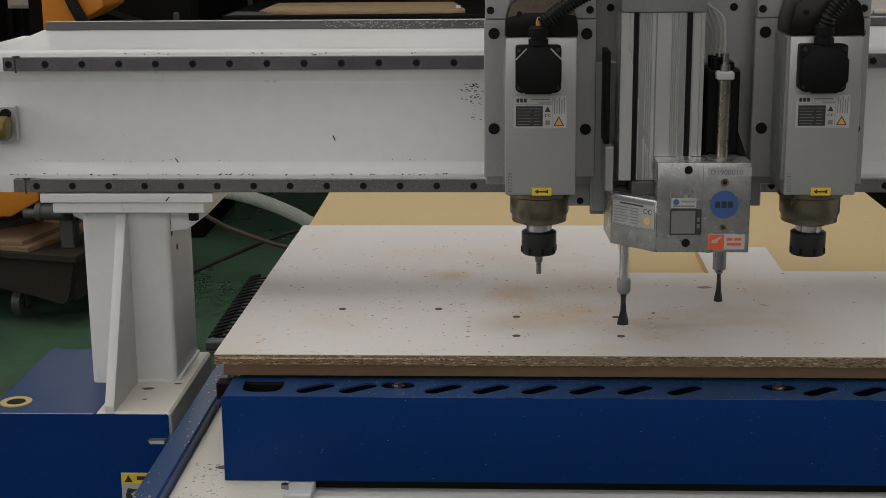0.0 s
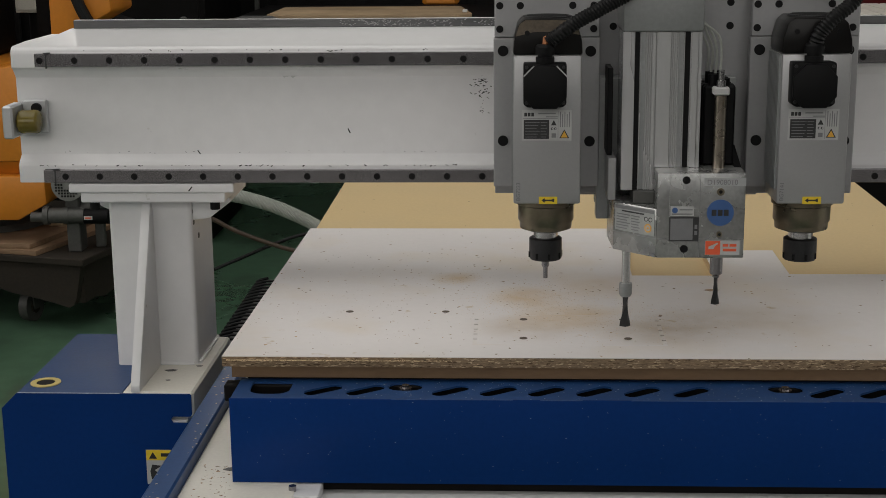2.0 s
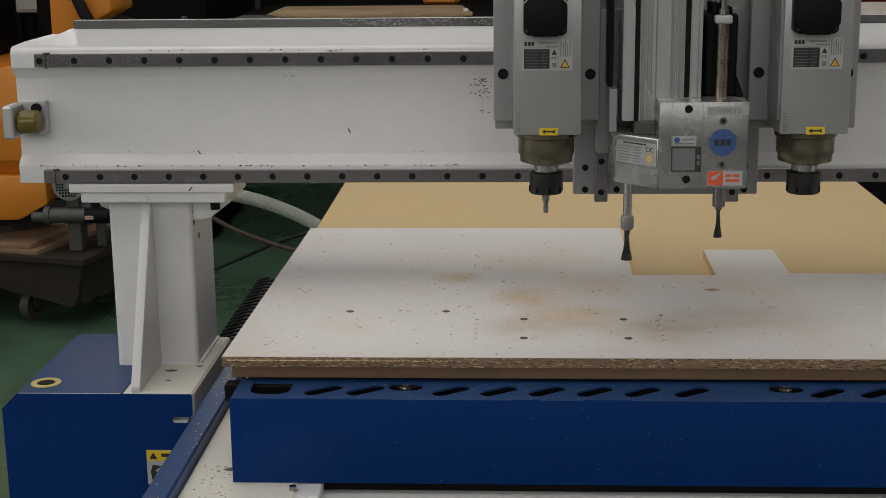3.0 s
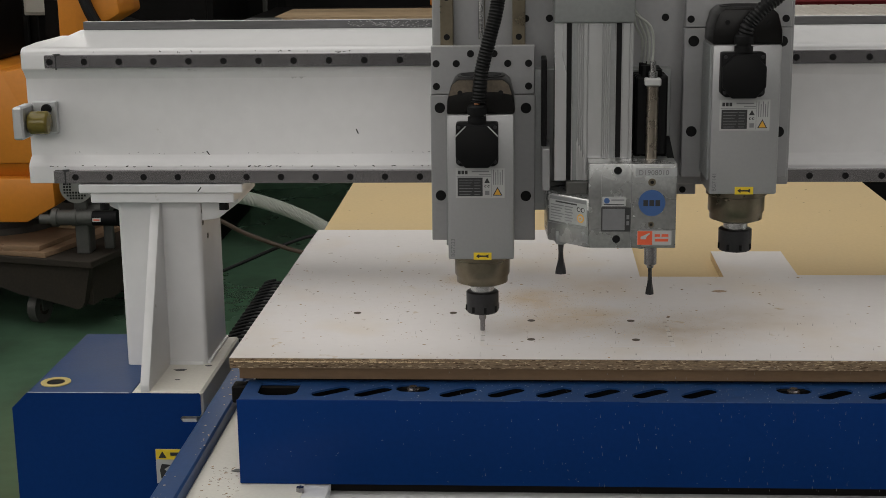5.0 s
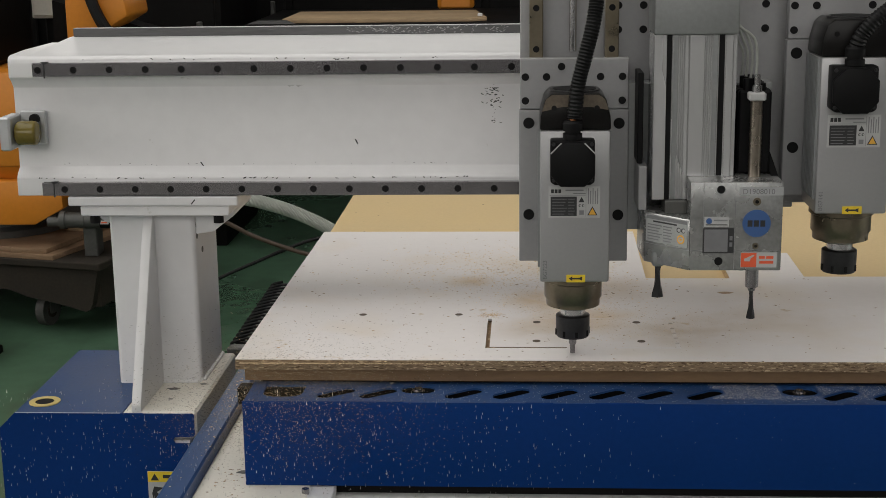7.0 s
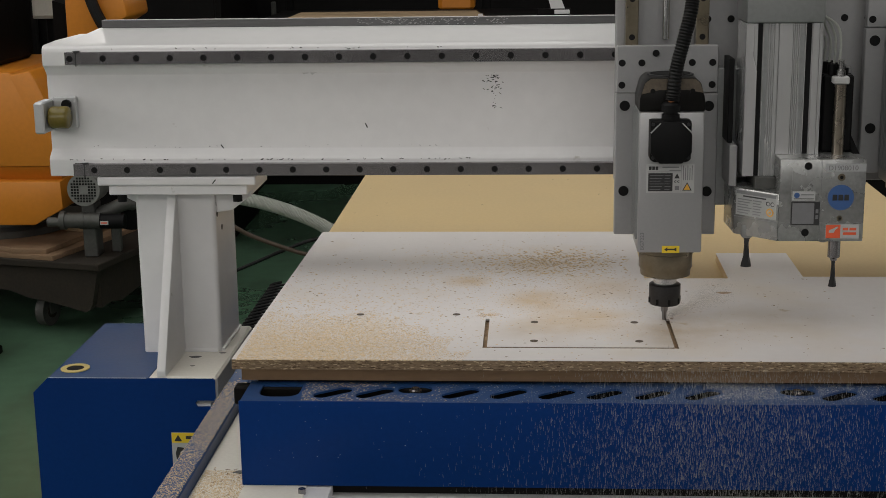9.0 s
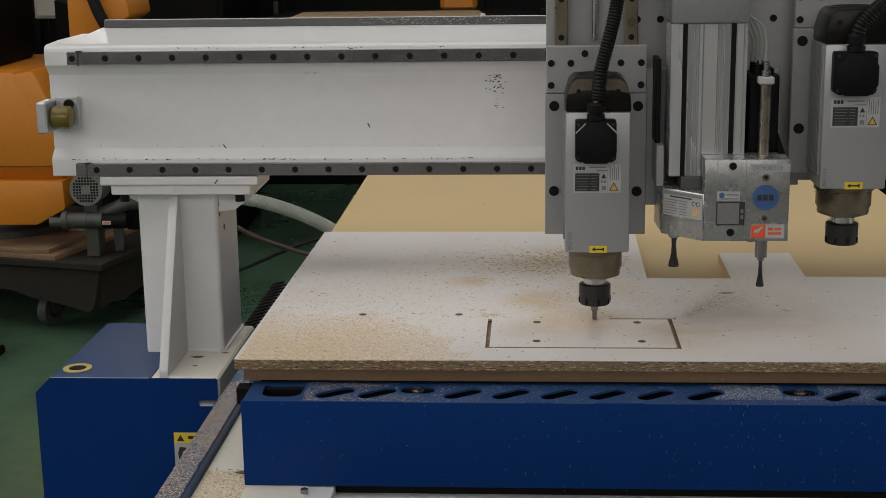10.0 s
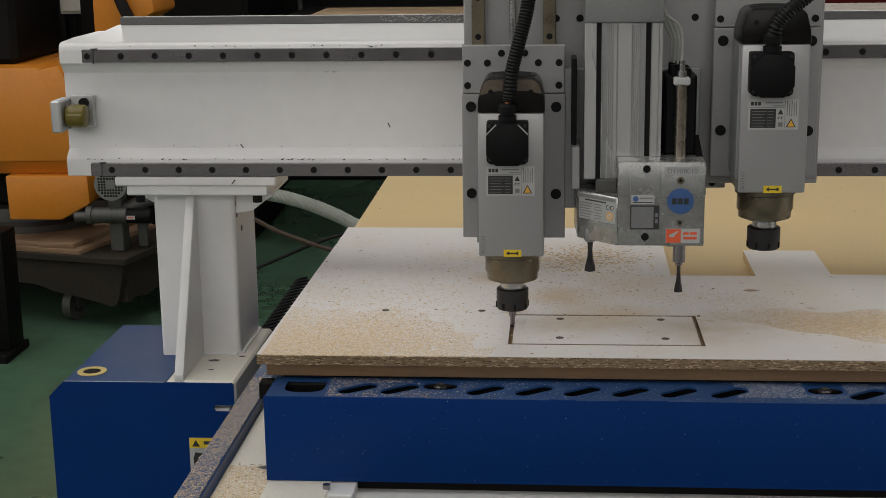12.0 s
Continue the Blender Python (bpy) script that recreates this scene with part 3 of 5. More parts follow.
def gantry_leg(mx):
    """One leg, with its flange, gusset and blue gear cover; mx mirrors it to the far end."""
    def X(a, b):
        return (a, b) if mx is None else (mx - b, mx - a)
    def one(x):
        return x if mx is None else mx - x
    a, b = X(-0.338, -0.050)
    part("flange", box(B(), a, b, 0.0, 0.24, 1.025, 1.041, 0.002), M_WHITE, gantry)
    a, b = X(-0.319, -0.066)
    part("flange", box(B(), a, b, 0.004, 0.235, 1.007, 1.0245, 0.002), M_WHITE, gantry)
    part("corner_web", prism(B(), [(one(p[0]), p[1]) for p in ((-0.068, 1.0068), (-0.068, 0.998), (-0.105, 0.970), (-0.1345, 0.966), (-0.1345, 1.0068))], "y", 0.05, 0.21, 0.001), M_WHITE, gantry)
    part("corner_web", prism(B(), [(one(p[0]), p[1]) for p in ((-0.31, 1.0068), (-0.298, 0.992), (-0.2835, 0.985), (-0.2835, 1.0068))], "y", 0.05, 0.21, 0.001), M_WHITE, gantry)
    a, b = X(-0.283, -0.135)
    r = 0.009
    ring = [(cx + r * math.cos(t), cy + r * math.sin(t)) for cx, cy, t0 in ((b - r, 0.212 - r, 0), (a + r, 0.212 - r, 90), (a + r, 0.04 + r, 180), (b - r, 0.04 + r, 270)) for t in (radians(t0 + 22.5 * k) for k in range(5))]
    part("leg", prism(B(), ring, "z", 0.7, 1.0065), M_WHITE, gantry, "white painted box-section leg")
    e = one(-0.135)
    weld = tube(B(), [(e, 0.045, 0.7035), (e, 0.10, 0.7045), (e, 0.16, 0.7035), (e, 0.207, 0.704)], 0.0042, 8)
    tube(weld, [(one(-0.204), 0.039, 0.7035), (one(-0.17), 0.039, 0.704), (one(-0.142), 0.039, 0.7035)], 0.0036, 8)
    part("weld_bead", weld, M_WHITE, gantry, "painted weld bead")
    a, b = X(-0.2195, -0.2035)
    part("gusset", prism(B(), [(0.045, 0.70), (-0.112, 0.70), (-0.112, 0.712), (0.03, 1.0064), (0.045, 1.0064)], "x", a, b, 0.0015), M_WHITE, gantry, "white triangular stiffening rib")
    a, b = X(-0.235, -0.112)
    part("foot_plate", box(B(), a, b, -0.113, 0.215, 0.655, 0.702, 0.004), M_CREAM, gantry, "cream foot plate with chipped paint")
    for px, py, s in ((-0.178, 0.004, 1.0), (-0.132, 0.03, 0.55), (-0.17, -0.05, 0.4)):
        part("paint_chip", sheet(B(), [(one(px) + s * u, py + s * w) for u, w in ((-0.012, 0.002), (-0.004, -0.006), (0.008, -0.004), (0.012, 0.003), (0.002, 0.006))], [], 0.7021, 0.7026), M_GREYMETAL, gantry)
    cv = [(-0.444, 0.20), (-0.444, 0.672), (-0.416, 0.700), (-0.118, 0.700), (-0.115, 0.697), (-0.115, 0.664), (-0.118, 0.659), (-0.148, 0.659), (-0.152, 0.654), (-0.148, 0.648), (-0.118, 0.648), (-0.118, 0.20)]
    cvr = part("gear_cover", prism(B(), [(one(p[0]), p[1]) for p in cv], "y", -0.1165, -0.1145), M_BLUE, gantry, "dark blue sheet-metal gear cover")
    tp = [(-0.4435, 0.21), (-0.4435, 0.6715), (-0.4155, 0.6995), (-0.236, 0.6995), (-0.236, 0.21)]
    part("cover_top", prism(B(), [(one(p[0]), p[1]) for p in tp], "y", -0.1143, 0.235), M_BLUE_DULL, cvr)
    # Pale strips carry both the wear and the edge's glint in their colour.
    part("bright_edge", box(B(), *X(-0.4150, -0.238), -0.1170, -0.1143, 0.6998, 0.7004, 0.0002), M_WORN_GLINT, cvr, "worn edge with its highlight painted in")
    part("bright_edge", box(B(), *X(-0.200, -0.120), -0.1170, -0.1147, 0.7000, 0.7005, 0.0001), M_WORN_GLINT, cvr, "worn edge with its highlight painted in")
    part("inner_body", box(B(), *X(-0.235, -0.125), -0.112, 0.2, 0.21, 0.652), M_WHITE, cvr)
    rg = B()
    ring = [(0.026 * math.cos(t), 0.026 * math.sin(t)) for t in np.linspace(0, 2 * math.pi, 25)[:-1]]
    inner = [(0.62 * x, 0.62 * y) for x, y in ring]
    gr = part("grommet", sheet(rg, ring, [inner], 0.6996, 0.7012), M_RING, cvr, "yellow ring round an adjusting hole")
    gr.location = (one(-0.383), -0.061, 0)
    part("adjusting_hole", cyl(B(), (one(-0.383), -0.061, 0.6998), 0.0158, 0.0008), M_HOLE, cvr)
    lx = one(-0.1765)
    st = part("warning_sticker", box(B(), lx - 0.022, lx + 0.022, -0.1172, -0.1166, 0.536, 0.599), M_LABEL, cvr, "yellow and white warning sticker")
    part("header", box(B(), lx - 0.0215, lx + 0.0215, -0.1176, -0.1172, 0.580, 0.5985), M_YELLOW, st)
    part("triangle", prism(B(), [(lx - 0.017, 0.583), (lx - 0.003, 0.583), (lx - 0.010, 0.595)], "y", -0.1180, -0.1176), M_INK, st)
    part("bar", box(B(), lx + 0.004, lx + 0.019, -0.118, -0.1176, 0.587, 0.593), M_INK, st)
    part("picture", prism(B(), [(lx - 0.014, 0.545), (lx - 0.002, 0.545), (lx - 0.002, 0.556), (lx - 0.008, 0.562), (lx + 0.004, 0.57), (lx - 0.012, 0.572), (lx - 0.016, 0.56)], "y", -0.1176, -0.1172), M_INK, st)
    for bx in (-0.300, -0.088):
        part("bolt", cyl(B(), (one(bx), 0.022, 0.9995), 0.0085, 0.0145), M_HOLE, gantry, "black socket bolt")
    return cvr


gantry_leg(None)
gantry_leg(1.28)
for z, px in ((0.982, -0.135), (0.962, -0.135), (0.930, -0.135)):
    part("dowel_hole", cyl(B(), (px + 0.0003, 0.055 if z > 0.93 else 0.09, z), 0.0055, 0.001, "x", 14), M_GREYMETAL, gantry)
stop = part("stop_bracket", box(B(), -0.433, -0.415, -0.034, 0.026, 1.124, 1.180, 0.003), M_ALU, gantry, "pale grey bracket with an amber rubber stop")
part("back_plate", box(B(), -0.4145, -0.372, 0.018, 0.029, 1.128, 1.184, 0.002), M_ALU, stop)
bump = cyl(B(), (-0.396, -0.004, 1.150), 0.0205, 0.036, "x", 28)
bmesh.ops.bevel(bump, geom=[e for e in bump.edges if abs(e.verts[0].co.x - e.verts[1].co.x) < 0.001], offset=0.006, segments=3, affect="EDGES", profile=0.5)
part("bumper", bump, M_URETHANE, stop, "amber urethane bumper")
part("bolt", cyl(B(), (-0.389, 0.015, 1.171), 0.0085, 0.008, "y", 20), M_HOLE, stop)
for px, pz, a in ((0.149, 1.128, 25), (-0.113, 1.091, 35)):
    sc = part("scratch", box(B(), -0.001, 0.001, -0.0002, 0.0002, -0.0045, 0.0045), M_INK, gantry)
    sc.matrix_basis = pose(px, 0.0295, pz, 0, -a, 0)
def flecks(name, n, place, size, material, seed):
    return fleck_sheet(name, n, place, size, material, seed, gantry)
flecks("dirt_flecks", 46, lambda r: (r.uniform(-0.40, 0.34), 0.0118, 1.0705 + 0.0008 * r.standard_normal()), 0.0016, M_INK, 51)
flecks("dirt_flecks", 26, lambda r: (r.uniform(-0.38, 0.3), 0.0298, 1.091 + 0.003 * r.standard_normal()), 0.0010, M_GREY_INK, 52)
flecks("oil_splatter", 70, lambda r: (0.372 + 0.008 * r.standard_normal() + 0.01 * r.random(), 0.0298, 1.228 - 0.07 * r.random() ** 1.6), 0.0014, M_INK, 53)
for px, pz, k in ((0.047, 1.2285, 1.0), (0.056, 1.2245, 0.7), (0.041, 1.2235, 0.5)):
    part("oil_smudge", prism(B(), [(px + k * u, pz + k * w) for u, w in ((-0.013, 0.002), (-0.006, -0.004), (-0.002, -0.008), (0.004, -0.004), (0.013, -0.002), (0.009, 0.004), (0.001, 0.003), (-0.005, 0.005))], "y", 0.0292 - 0.0002 * k, 0.0298), M_FAINT, gantry, "faint grey oil smudge")
flecks("dirt_flecks", 22, lambda r: (r.uniform(-0.38, 0.3), 0.0118, 1.2695 - abs(0.0016 * r.standard_normal())), 0.0014, M_INK, 55)
flecks("strip_stain", 150, lambda r: (r.uniform(0.12, 0.40), 0.1178, r.uniform(1.2995, 1.311)), 0.0013, M_SMUDGE, 56)
sc = part("scratch", box(B(), -0.001, 0.001, -0.0002, 0.0002, -0.005, 0.005), M_INK, gantry)
sc.matrix_basis = pose(-0.125, -0.0003, 1.032, 0, 40, 0)

# ---- the cutting head: places at its zero position, y from the gantry's rail face ----
slide_x = thing("cross_carriage", "grey aluminium cross carriage riding on the gantry rails", "carriage")
part("carriage_plate", box(B(), 0.526, 0.821, -0.112, -0.088, 1.044, 1.78, 0.0015), M_ALU_PLATE, slide_x)
for bx in (0.535, 0.725):
    for z in (1.2534, 1.0537 + 0.012):
        part("rail_bearing", box(B(), bx, bx + 0.085, -0.0875, -0.004 if z > 1.2 else -0.004, z - 0.02, z + 0.03, 0.003), M_ALU_DARK, slide_x)
for rx in (0.559, 0.767):
    rl = part("lift_rail", box(B(), rx, rx + 0.021, -0.136, -0.1125, 1.036, 1.78, 0.001), M_STEEL, slide_x, "dark steel lifting rail")
    for k in range(5):
        part("bolt_hole", cyl(B(), (rx + 0.0105, -0.1362, 1.052 + 0.05 * k), 0.005, 0.001, "y", 16), M_HOLE, rl)
for bx, bz in ((0.545, 1.052), (0.545, 1.088), (0.596, 1.052), (0.80, 1.052), (0.80, 1.088)):
    part("bolt", cyl(B(), (bx, -0.1124, bz), 0.0052, 0.002, "y", 18), M_HOLE, slide_x)

slide_z = thing("lifting_slide", "grey aluminium lifting slide plate with steel rails", "slide")
part("slide_plate", box(B(), 0.400, 0.958, -0.166, -0.140, 1.088, 1.80, 0.0015), M_ALU_PLATE, slide_z)
for off in (0.0, 0.387):
    for rx in (0.414, 0.525):
        rl = part("guide_rail", box(B(), rx + off, rx + off + 0.020, -0.190, -0.1665, 1.16, 1.80, 0.001), M_BRONZE, slide_z, "narrow steel guide rail")
        for k in range(8):
            part("bolt_hole", cyl(B(), (rx + off + 0.010, -0.1902, 1.20 + 0.06 * k + 0.004), 0.0048, 0.001, "y", 16), M_HOLE, rl)
    part("piston_rod", cyl(B(), (0.478 + off, -0.182, 1.55), 0.0055, 0.46), M_CHROME, slide_z, "bright pneumatic piston rod")
    part("rod_sleeve", box(B(), 0.466 + off, 0.490 + off, -0.178, -0.1665, 1.44, 1.80, 0.001), M_ALU_DARK, slide_z)
for bx in (0.5455, 0.5823, 0.7607, 0.7975):
    for bz in (1.350, 1.3855, 1.445, 1.48):
        part("bolt", cyl(B(), (bx, -0.1662, bz), 0.0057, 0.002, "y", 18), M_HOLE, slide_z)


def arrow_sticker(parent, x, z, y):
    st = part("arrow_sticker", box(B(), x - 0.0135, x + 0.0135, y - 0.0005, y, z - 0.0055, z + 0.0055), M_YELLOW, parent, "yellow sticker with a black arrow")
    part("arrow", prism(B(), [(x - 0.010, z), (x - 0.005, z + 0.0035), (x - 0.005, z + 0.0012), (x + 0.005, z + 0.0012), (x + 0.009, z + 0.003), (x + 0.009, z - 0.003), (x + 0.005, z - 0.0012), (x - 0.005, z - 0.0012), (x - 0.005, z - 0.0035)], "y", y - 0.0008, y - 0.0005), M_INK, st)


def name_plate(parent, x0, x1, z0, z1, y):
    """A maker's plate: white paper with a dark table, pictograms and bars for its print."""
    w, h = x1 - x0, z1 - z0
    pl = part("name_plate", box(B(), x0, x1, y - 0.0005, y, z0, z1), M_LABEL, parent, "white rating plate with a dark table")
    part("table", box(B(), x0 + 0.04 * w, x0 + 0.55 * w, y - 0.0008, y - 0.0005, z0 + 0.06 * h, z0 + 0.68 * h), M_INK, pl)
    for k in range(6):
        part("bar", box(B(), x0 + 0.07 * w, x0 + (0.30 + 0.03 * (k % 3)) * w, y - 0.0010, y - 0.0008, z0 + (0.115 + 0.095 * k) * h, z0 + (0.13 + 0.095 * k) * h), M_GREY_INK, pl)
        part("bar", box(B(), x0 + 0.38 * w, x0 + (0.49 + 0.02 * (k % 2)) * w, y - 0.0010, y - 0.0008, z0 + (0.115 + 0.095 * k) * h, z0 + (0.13 + 0.095 * k) * h), M_GREY_INK, pl)
    for k in range(3):
        part("emblem", box(B(), x0 + (0.05 + 0.07 * k) * w, x0 + (0.105 + 0.07 * k) * w, y - 0.0008, y - 0.0005, z0 + 0.79 * h, z0 + 0.91 * h), M_INK, pl)
    part("bar", box(B(), x0 + 0.33 * w, x0 + 0.68 * w, y - 0.0008, y - 0.0005, z0 + 0.86 * h, z0 + 0.9 * h), M_GREY_INK, pl)
    part("bar", box(B(), x0 + 0.48 * w, x0 + 0.72 * w, y - 0.0008, y - 0.0005, z0 + 0.76 * h, z0 + 0.79 * h), M_GREY_INK, pl)
    part("rule", box(B(), x0 + 0.02 * w, x0 + 0.72 * w, y - 0.0008, y - 0.0005, z0 + 0.715 * h, z0 + 0.73 * h), M_GREY_INK, pl)
    part("rule", box(B(), x0 + 0.725 * w, x0 + 0.732 * w, y - 0.0008, y - 0.0005, z0 + 0.04 * h, z0 + 0.96 * h), M_GREY_INK, pl)
    part("triangle", prism(B(), [(x0 + 0.585 * w, z0 + 0.50 * h), (x0 + 0.70 * w, z0 + 0.50 * h), (x0 + 0.642 * w, z0 + 0.67 * h)], "y", y - 0.0008, y - 0.0005), M_INK, pl)
    for k in range(2):
        part("mark", cyl(B(), (x0 + (0.612 + 0.062 * k) * w, y - 0.0006, z0 + 0.39 * h), 0.0019, 0.0004, "y", 14), M_INK, pl)
        part("mark", cyl(B(), (x0 + (0.619 + 0.062 * k) * w, y - 0.0009, z0 + 0.39 * h), 0.0012, 0.0004, "y", 14), M_LABEL, pl)
    part("mark", box(B(), x0 + 0.60 * w, x0 + 0.69 * w, y - 0.0008, y - 0.0005, z0 + 0.10 * h, z0 + 0.24 * h), M_GREY_INK, pl)
    for k in range(5):
        part("bar", box(B(), x0 + (0.765 + 0.045 * k) * w, x0 + (0.783 + 0.045 * k) * w, y - 0.0008, y - 0.0005, z0 + 0.44 * h, z0 + (0.94 - 0.08 * (k % 2)) * h), M_GREY_INK, pl)
    part("triangle", prism(B(), [(x0 + 0.755 * w, z0 + 0.08 * h), (x0 + 0.955 * w, z0 + 0.08 * h), (x0 + 0.855 * w, z0 + 0.37 * h)], "y", y - 0.0008, y - 0.0005), M_INK, pl)
    part("triangle", prism(B(), [(x0 + 0.785 * w, z0 + 0.105 * h), (x0 + 0.925 * w, z0 + 0.105 * h), (x0 + 0.855 * w, z0 + 0.315 * h)], "y", y - 0.0010, y - 0.0008), M_ORANGE_INK, pl)


def spindle(label, off, hose, bit, serial):
    """A square air-cooled milling spindle on its sliding plate."""
    sp = thing("milling_spindle", label, "spindle", "milling spindles")
    cx = 0.4785 + off
    part("upper_plate", box(B(), 0.400 + off, 0.5595 + off, -0.208, -0.191, 1.3375, 1.412, 0.0012), M_ALU_PLATE, sp)
    pl = part("mounting_plate", box(B(), 0.3985 + off, 0.5605 + off, -0.208, -0.191, 1.107, 1.3365, 0.0012), M_ALU_PLATE, sp)
    for bx, bz, r in ((0.408, 1.385, 0.0055), (0.439, 1.385, 0.0055), (0.461, 1.400, 0.0055), (0.497, 1.400, 0.0055), (0.518, 1.385, 0.0055), (0.550, 1.385, 0.0055), (0.408, 1.350, 0.0055), (0.550, 1.350, 0.0055),
                      (0.413, 1.317, 0.0082), (0.546, 1.316, 0.0082), (0.413, 1.179, 0.0082), (0.546, 1.178, 0.0082)):
        part("bolt", cyl(B(), (bx + off, -0.2081, bz), r, 0.003, "y", 22), M_HOLE, sp)
    body = part("housing", box(B(), cx - 0.0495, cx + 0.0495, -0.31, -0.209, 1.100, 1.320, 0.003, 2), M_SPINDLE, sp, "silver spindle housing")
    for k in range(9):
        part("cooling_fin", box(B(), cx - 0.0525, cx - 0.0494, -0.30 + 0.01 * k, -0.296 + 0.01 * k, 1.12, 1.318), M_ALU_DARK, body)
    cp = prism(B(), [(cx - 0.0505, 1.3205), (cx + 0.0505, 1.3205), (cx + 0.0495, 1.340), (cx + 0.043, 1.364), (cx + 0.034, 1.372), (cx - 0.034, 1.372), (cx - 0.043, 1.364), (cx - 0.0495, 1.340)], "y", -0.308, -0.211, 0.003)
    cap = part("cap", cp, M_WORNCAP, sp, "black fan cap")
    ringm = lathe(B(), (cx, -0.262, 0), [(0.036, 1.3722), (0.036, 1.3738), (0.033, 1.3745), (0.0315, 1.3735)], 32)
    part("fan_ring", ringm, M_NUT, cap, "grey fan ring")
    part("fan_opening", cyl(B(), (cx, -0.262, 1.3742), 0.0305, 0.001, seg=32), M_HOLE, cap)
    for sx in (-0.030, 0.030):
        part("screw", cyl(B(), (cx + sx, -0.3035, 1.352), 0.0038, 0.012, "y", 14), M_HOLE, cap)
    jx = cx - (0.0015 if bit else 0.006)
    jb = [(jx - 0.034, 1.252), (jx - 0.034, 1.309), (jx - 0.032, 1.311), (jx + 0.026, 1.311), (jx + 0.028, 1.309), (jx + 0.028, 1.252), (jx + 0.022, 1.2475), (jx - 0.028, 1.2475)]
    j = part("terminal_box", prism(B(), jb, "y", -0.341, -0.3105, 0.0025), M_BLACK, sp, "black terminal box")
    lid = [(jx - 0.034, 1.263), (jx - 0.034, 1.292), (jx - 0.017, 1.309), (jx + 0.011, 1.309), (jx + 0.028, 1.292), (jx + 0.028, 1.263), (jx + 0.014, 1.247), (jx - 0.020, 1.247)]
    part("lid", prism(B(), lid, "y", -0.350, -0.3415, 0.0015), M_BLACK, j)
    for sx in (-0.0295, 0.0235):
        for sz in (1.2545, 1.3055):
            part("screw", cyl(B(), (jx + sx, -0.3418, sz), 0.0026, 0.002, "y", 12), M_NUT, j)
    if bit:   # the lid's two upper corners are rubbed bright
        for sx, d in ((-0.0265, 1), (0.0205, -1)):
            rub = part("bright_edge", box(B(), -0.0105, 0.0105, -0.0004, 0.0004, -0.0009, 0.0009), M_SMUDGE, j)
            rub.matrix_basis = pose(jx + sx, -0.3498, 1.3012, 0, -45 * d, 0)
    gl = cyl(B(), (jx - 0.003, -0.330, 1.3155), 0.0135, 0.0085, seg=16)
    cyl(gl, (jx - 0.003, -0.330, 1.3215), 0.0105, 0.005, seg=16)
    lathe(gl, (jx - 0.003, -0.330, 0), [(0.0140, 1.3235), (0.0142, 1.334), (0.0115, 1.3375), (0.006, 1.338)], 12)
    part("cable_gland", gl, M_BLACK, j)
    part("core_cable", tube(B(), [(jx - 0.003, -0.330, 1.33), (jx - 0.002, -0.330, 1.345), (hose[0][0], hose[0][1], hose[0][2] + 0.006)], 0.0045), M_TAN_CABLE if bit else M_RUBBER, sp)
    part("cable_hose", tube(B(), hose, 0.0094, 14, 0.0016, 0.0046), M_RUBBER, sp, "black corrugated cable hose")
    name_plate(sp, cx - 0.0375, cx + 0.0355, 1.195, 1.2405, -0.31)
    arrow_sticker(sp, cx + 0.002, 1.1055, -0.31)
    letters("serial_number", serial, 0.0085, Matrix.Translation((cx - 0.0395, -0.3102, 1.1045)) @ Euler((radians(90), 0, 0)).to_matrix().to_4x4() @ Matrix.Rotation(radians(90), 4, "Z"), M_GREY_INK, sp)
    ay = -0.252
    part("nose", lathe(B(), (cx, ay, 0), [(0.046, 1.0995), (0.046, 1.091), (0.0425, 1.089), (0.0425, 1.066), (0.040, 1.062), (0.0395, 1.053), (0.026, 1.048)]), M_BRONZE, sp, "bronzed steel spindle nose")
    part("shaft", lathe(B(), (cx, ay, 0), [(0.0185, 1.0478), (0.0185, 1.036), (0.0205, 1.0335)]), M_CHROME, sp)
    nut = part("collet_nut", lathe(B(), (cx, ay, 0), [(0.0225, 1.0372), (0.0252, 1.0355), (0.0252, 1.006), (0.0235, 1.003), (0.008, 1.0025)], 28), M_NUT, sp, "black collet nut")
    for k in range(8):
        a = 2 * math.pi * k / 8 + 0.2
        part("key_slot", box(B(), cx + 0.0245 * math.cos(a) - 0.002, cx + 0.0245 * math.cos(a) + 0.002, ay + 0.0245 * math.sin(a) - 0.002, ay + 0.0245 * math.sin(a) + 0.002, 1.006, 1.015), M_HOLE, nut)
    if bit:
        part("dust_film", prism(B(), [(cx - 0.0470, 1.347), (cx - 0.020, 1.3535), (cx + 0.022, 1.3535), (cx + 0.0465, 1.349), (cx + 0.0415, 1.364), (cx + 0.033, 1.3705), (cx - 0.033, 1.3705), (cx - 0.0415, 1.364)], "y", -0.3086, -0.3081), M_DUSTY, cap, "brown dust on the cap")
        part("router_bit", lathe(B(), (cx, ay, 0), [(0.0058, 1.003), (0.0058, 0.992), (0.0038, 0.988), (0.0036, 0.972)], 14), M_STEEL, sp, "slim steel router bit")
    return sp


spin_a = spindle("silver milling spindle with a router bit, lowered for cutting", 0.0, [(0.4765, -0.330, 1.340), (0.481, -0.328, 1.385), (0.492, -0.322, 1.43), (0.503, -0.312, 1.475), (0.509, -0.295, 1.53), (0.51, -0.26, 1.62), (0.505, -0.2, 1.75)], True, "BG7223")
spin_b = spindle("silver milling spindle with an empty collet", 0.387, [(0.8575, -0.331, 1.336), (0.863, -0.334, 1.352), (0.882, -0.334, 1.374), (0.908, -0.326, 1.395), (0.925, -0.312, 1.43), (0.935, -0.28, 1.50), (0.935, -0.22, 1.65)], False, "BG7141")

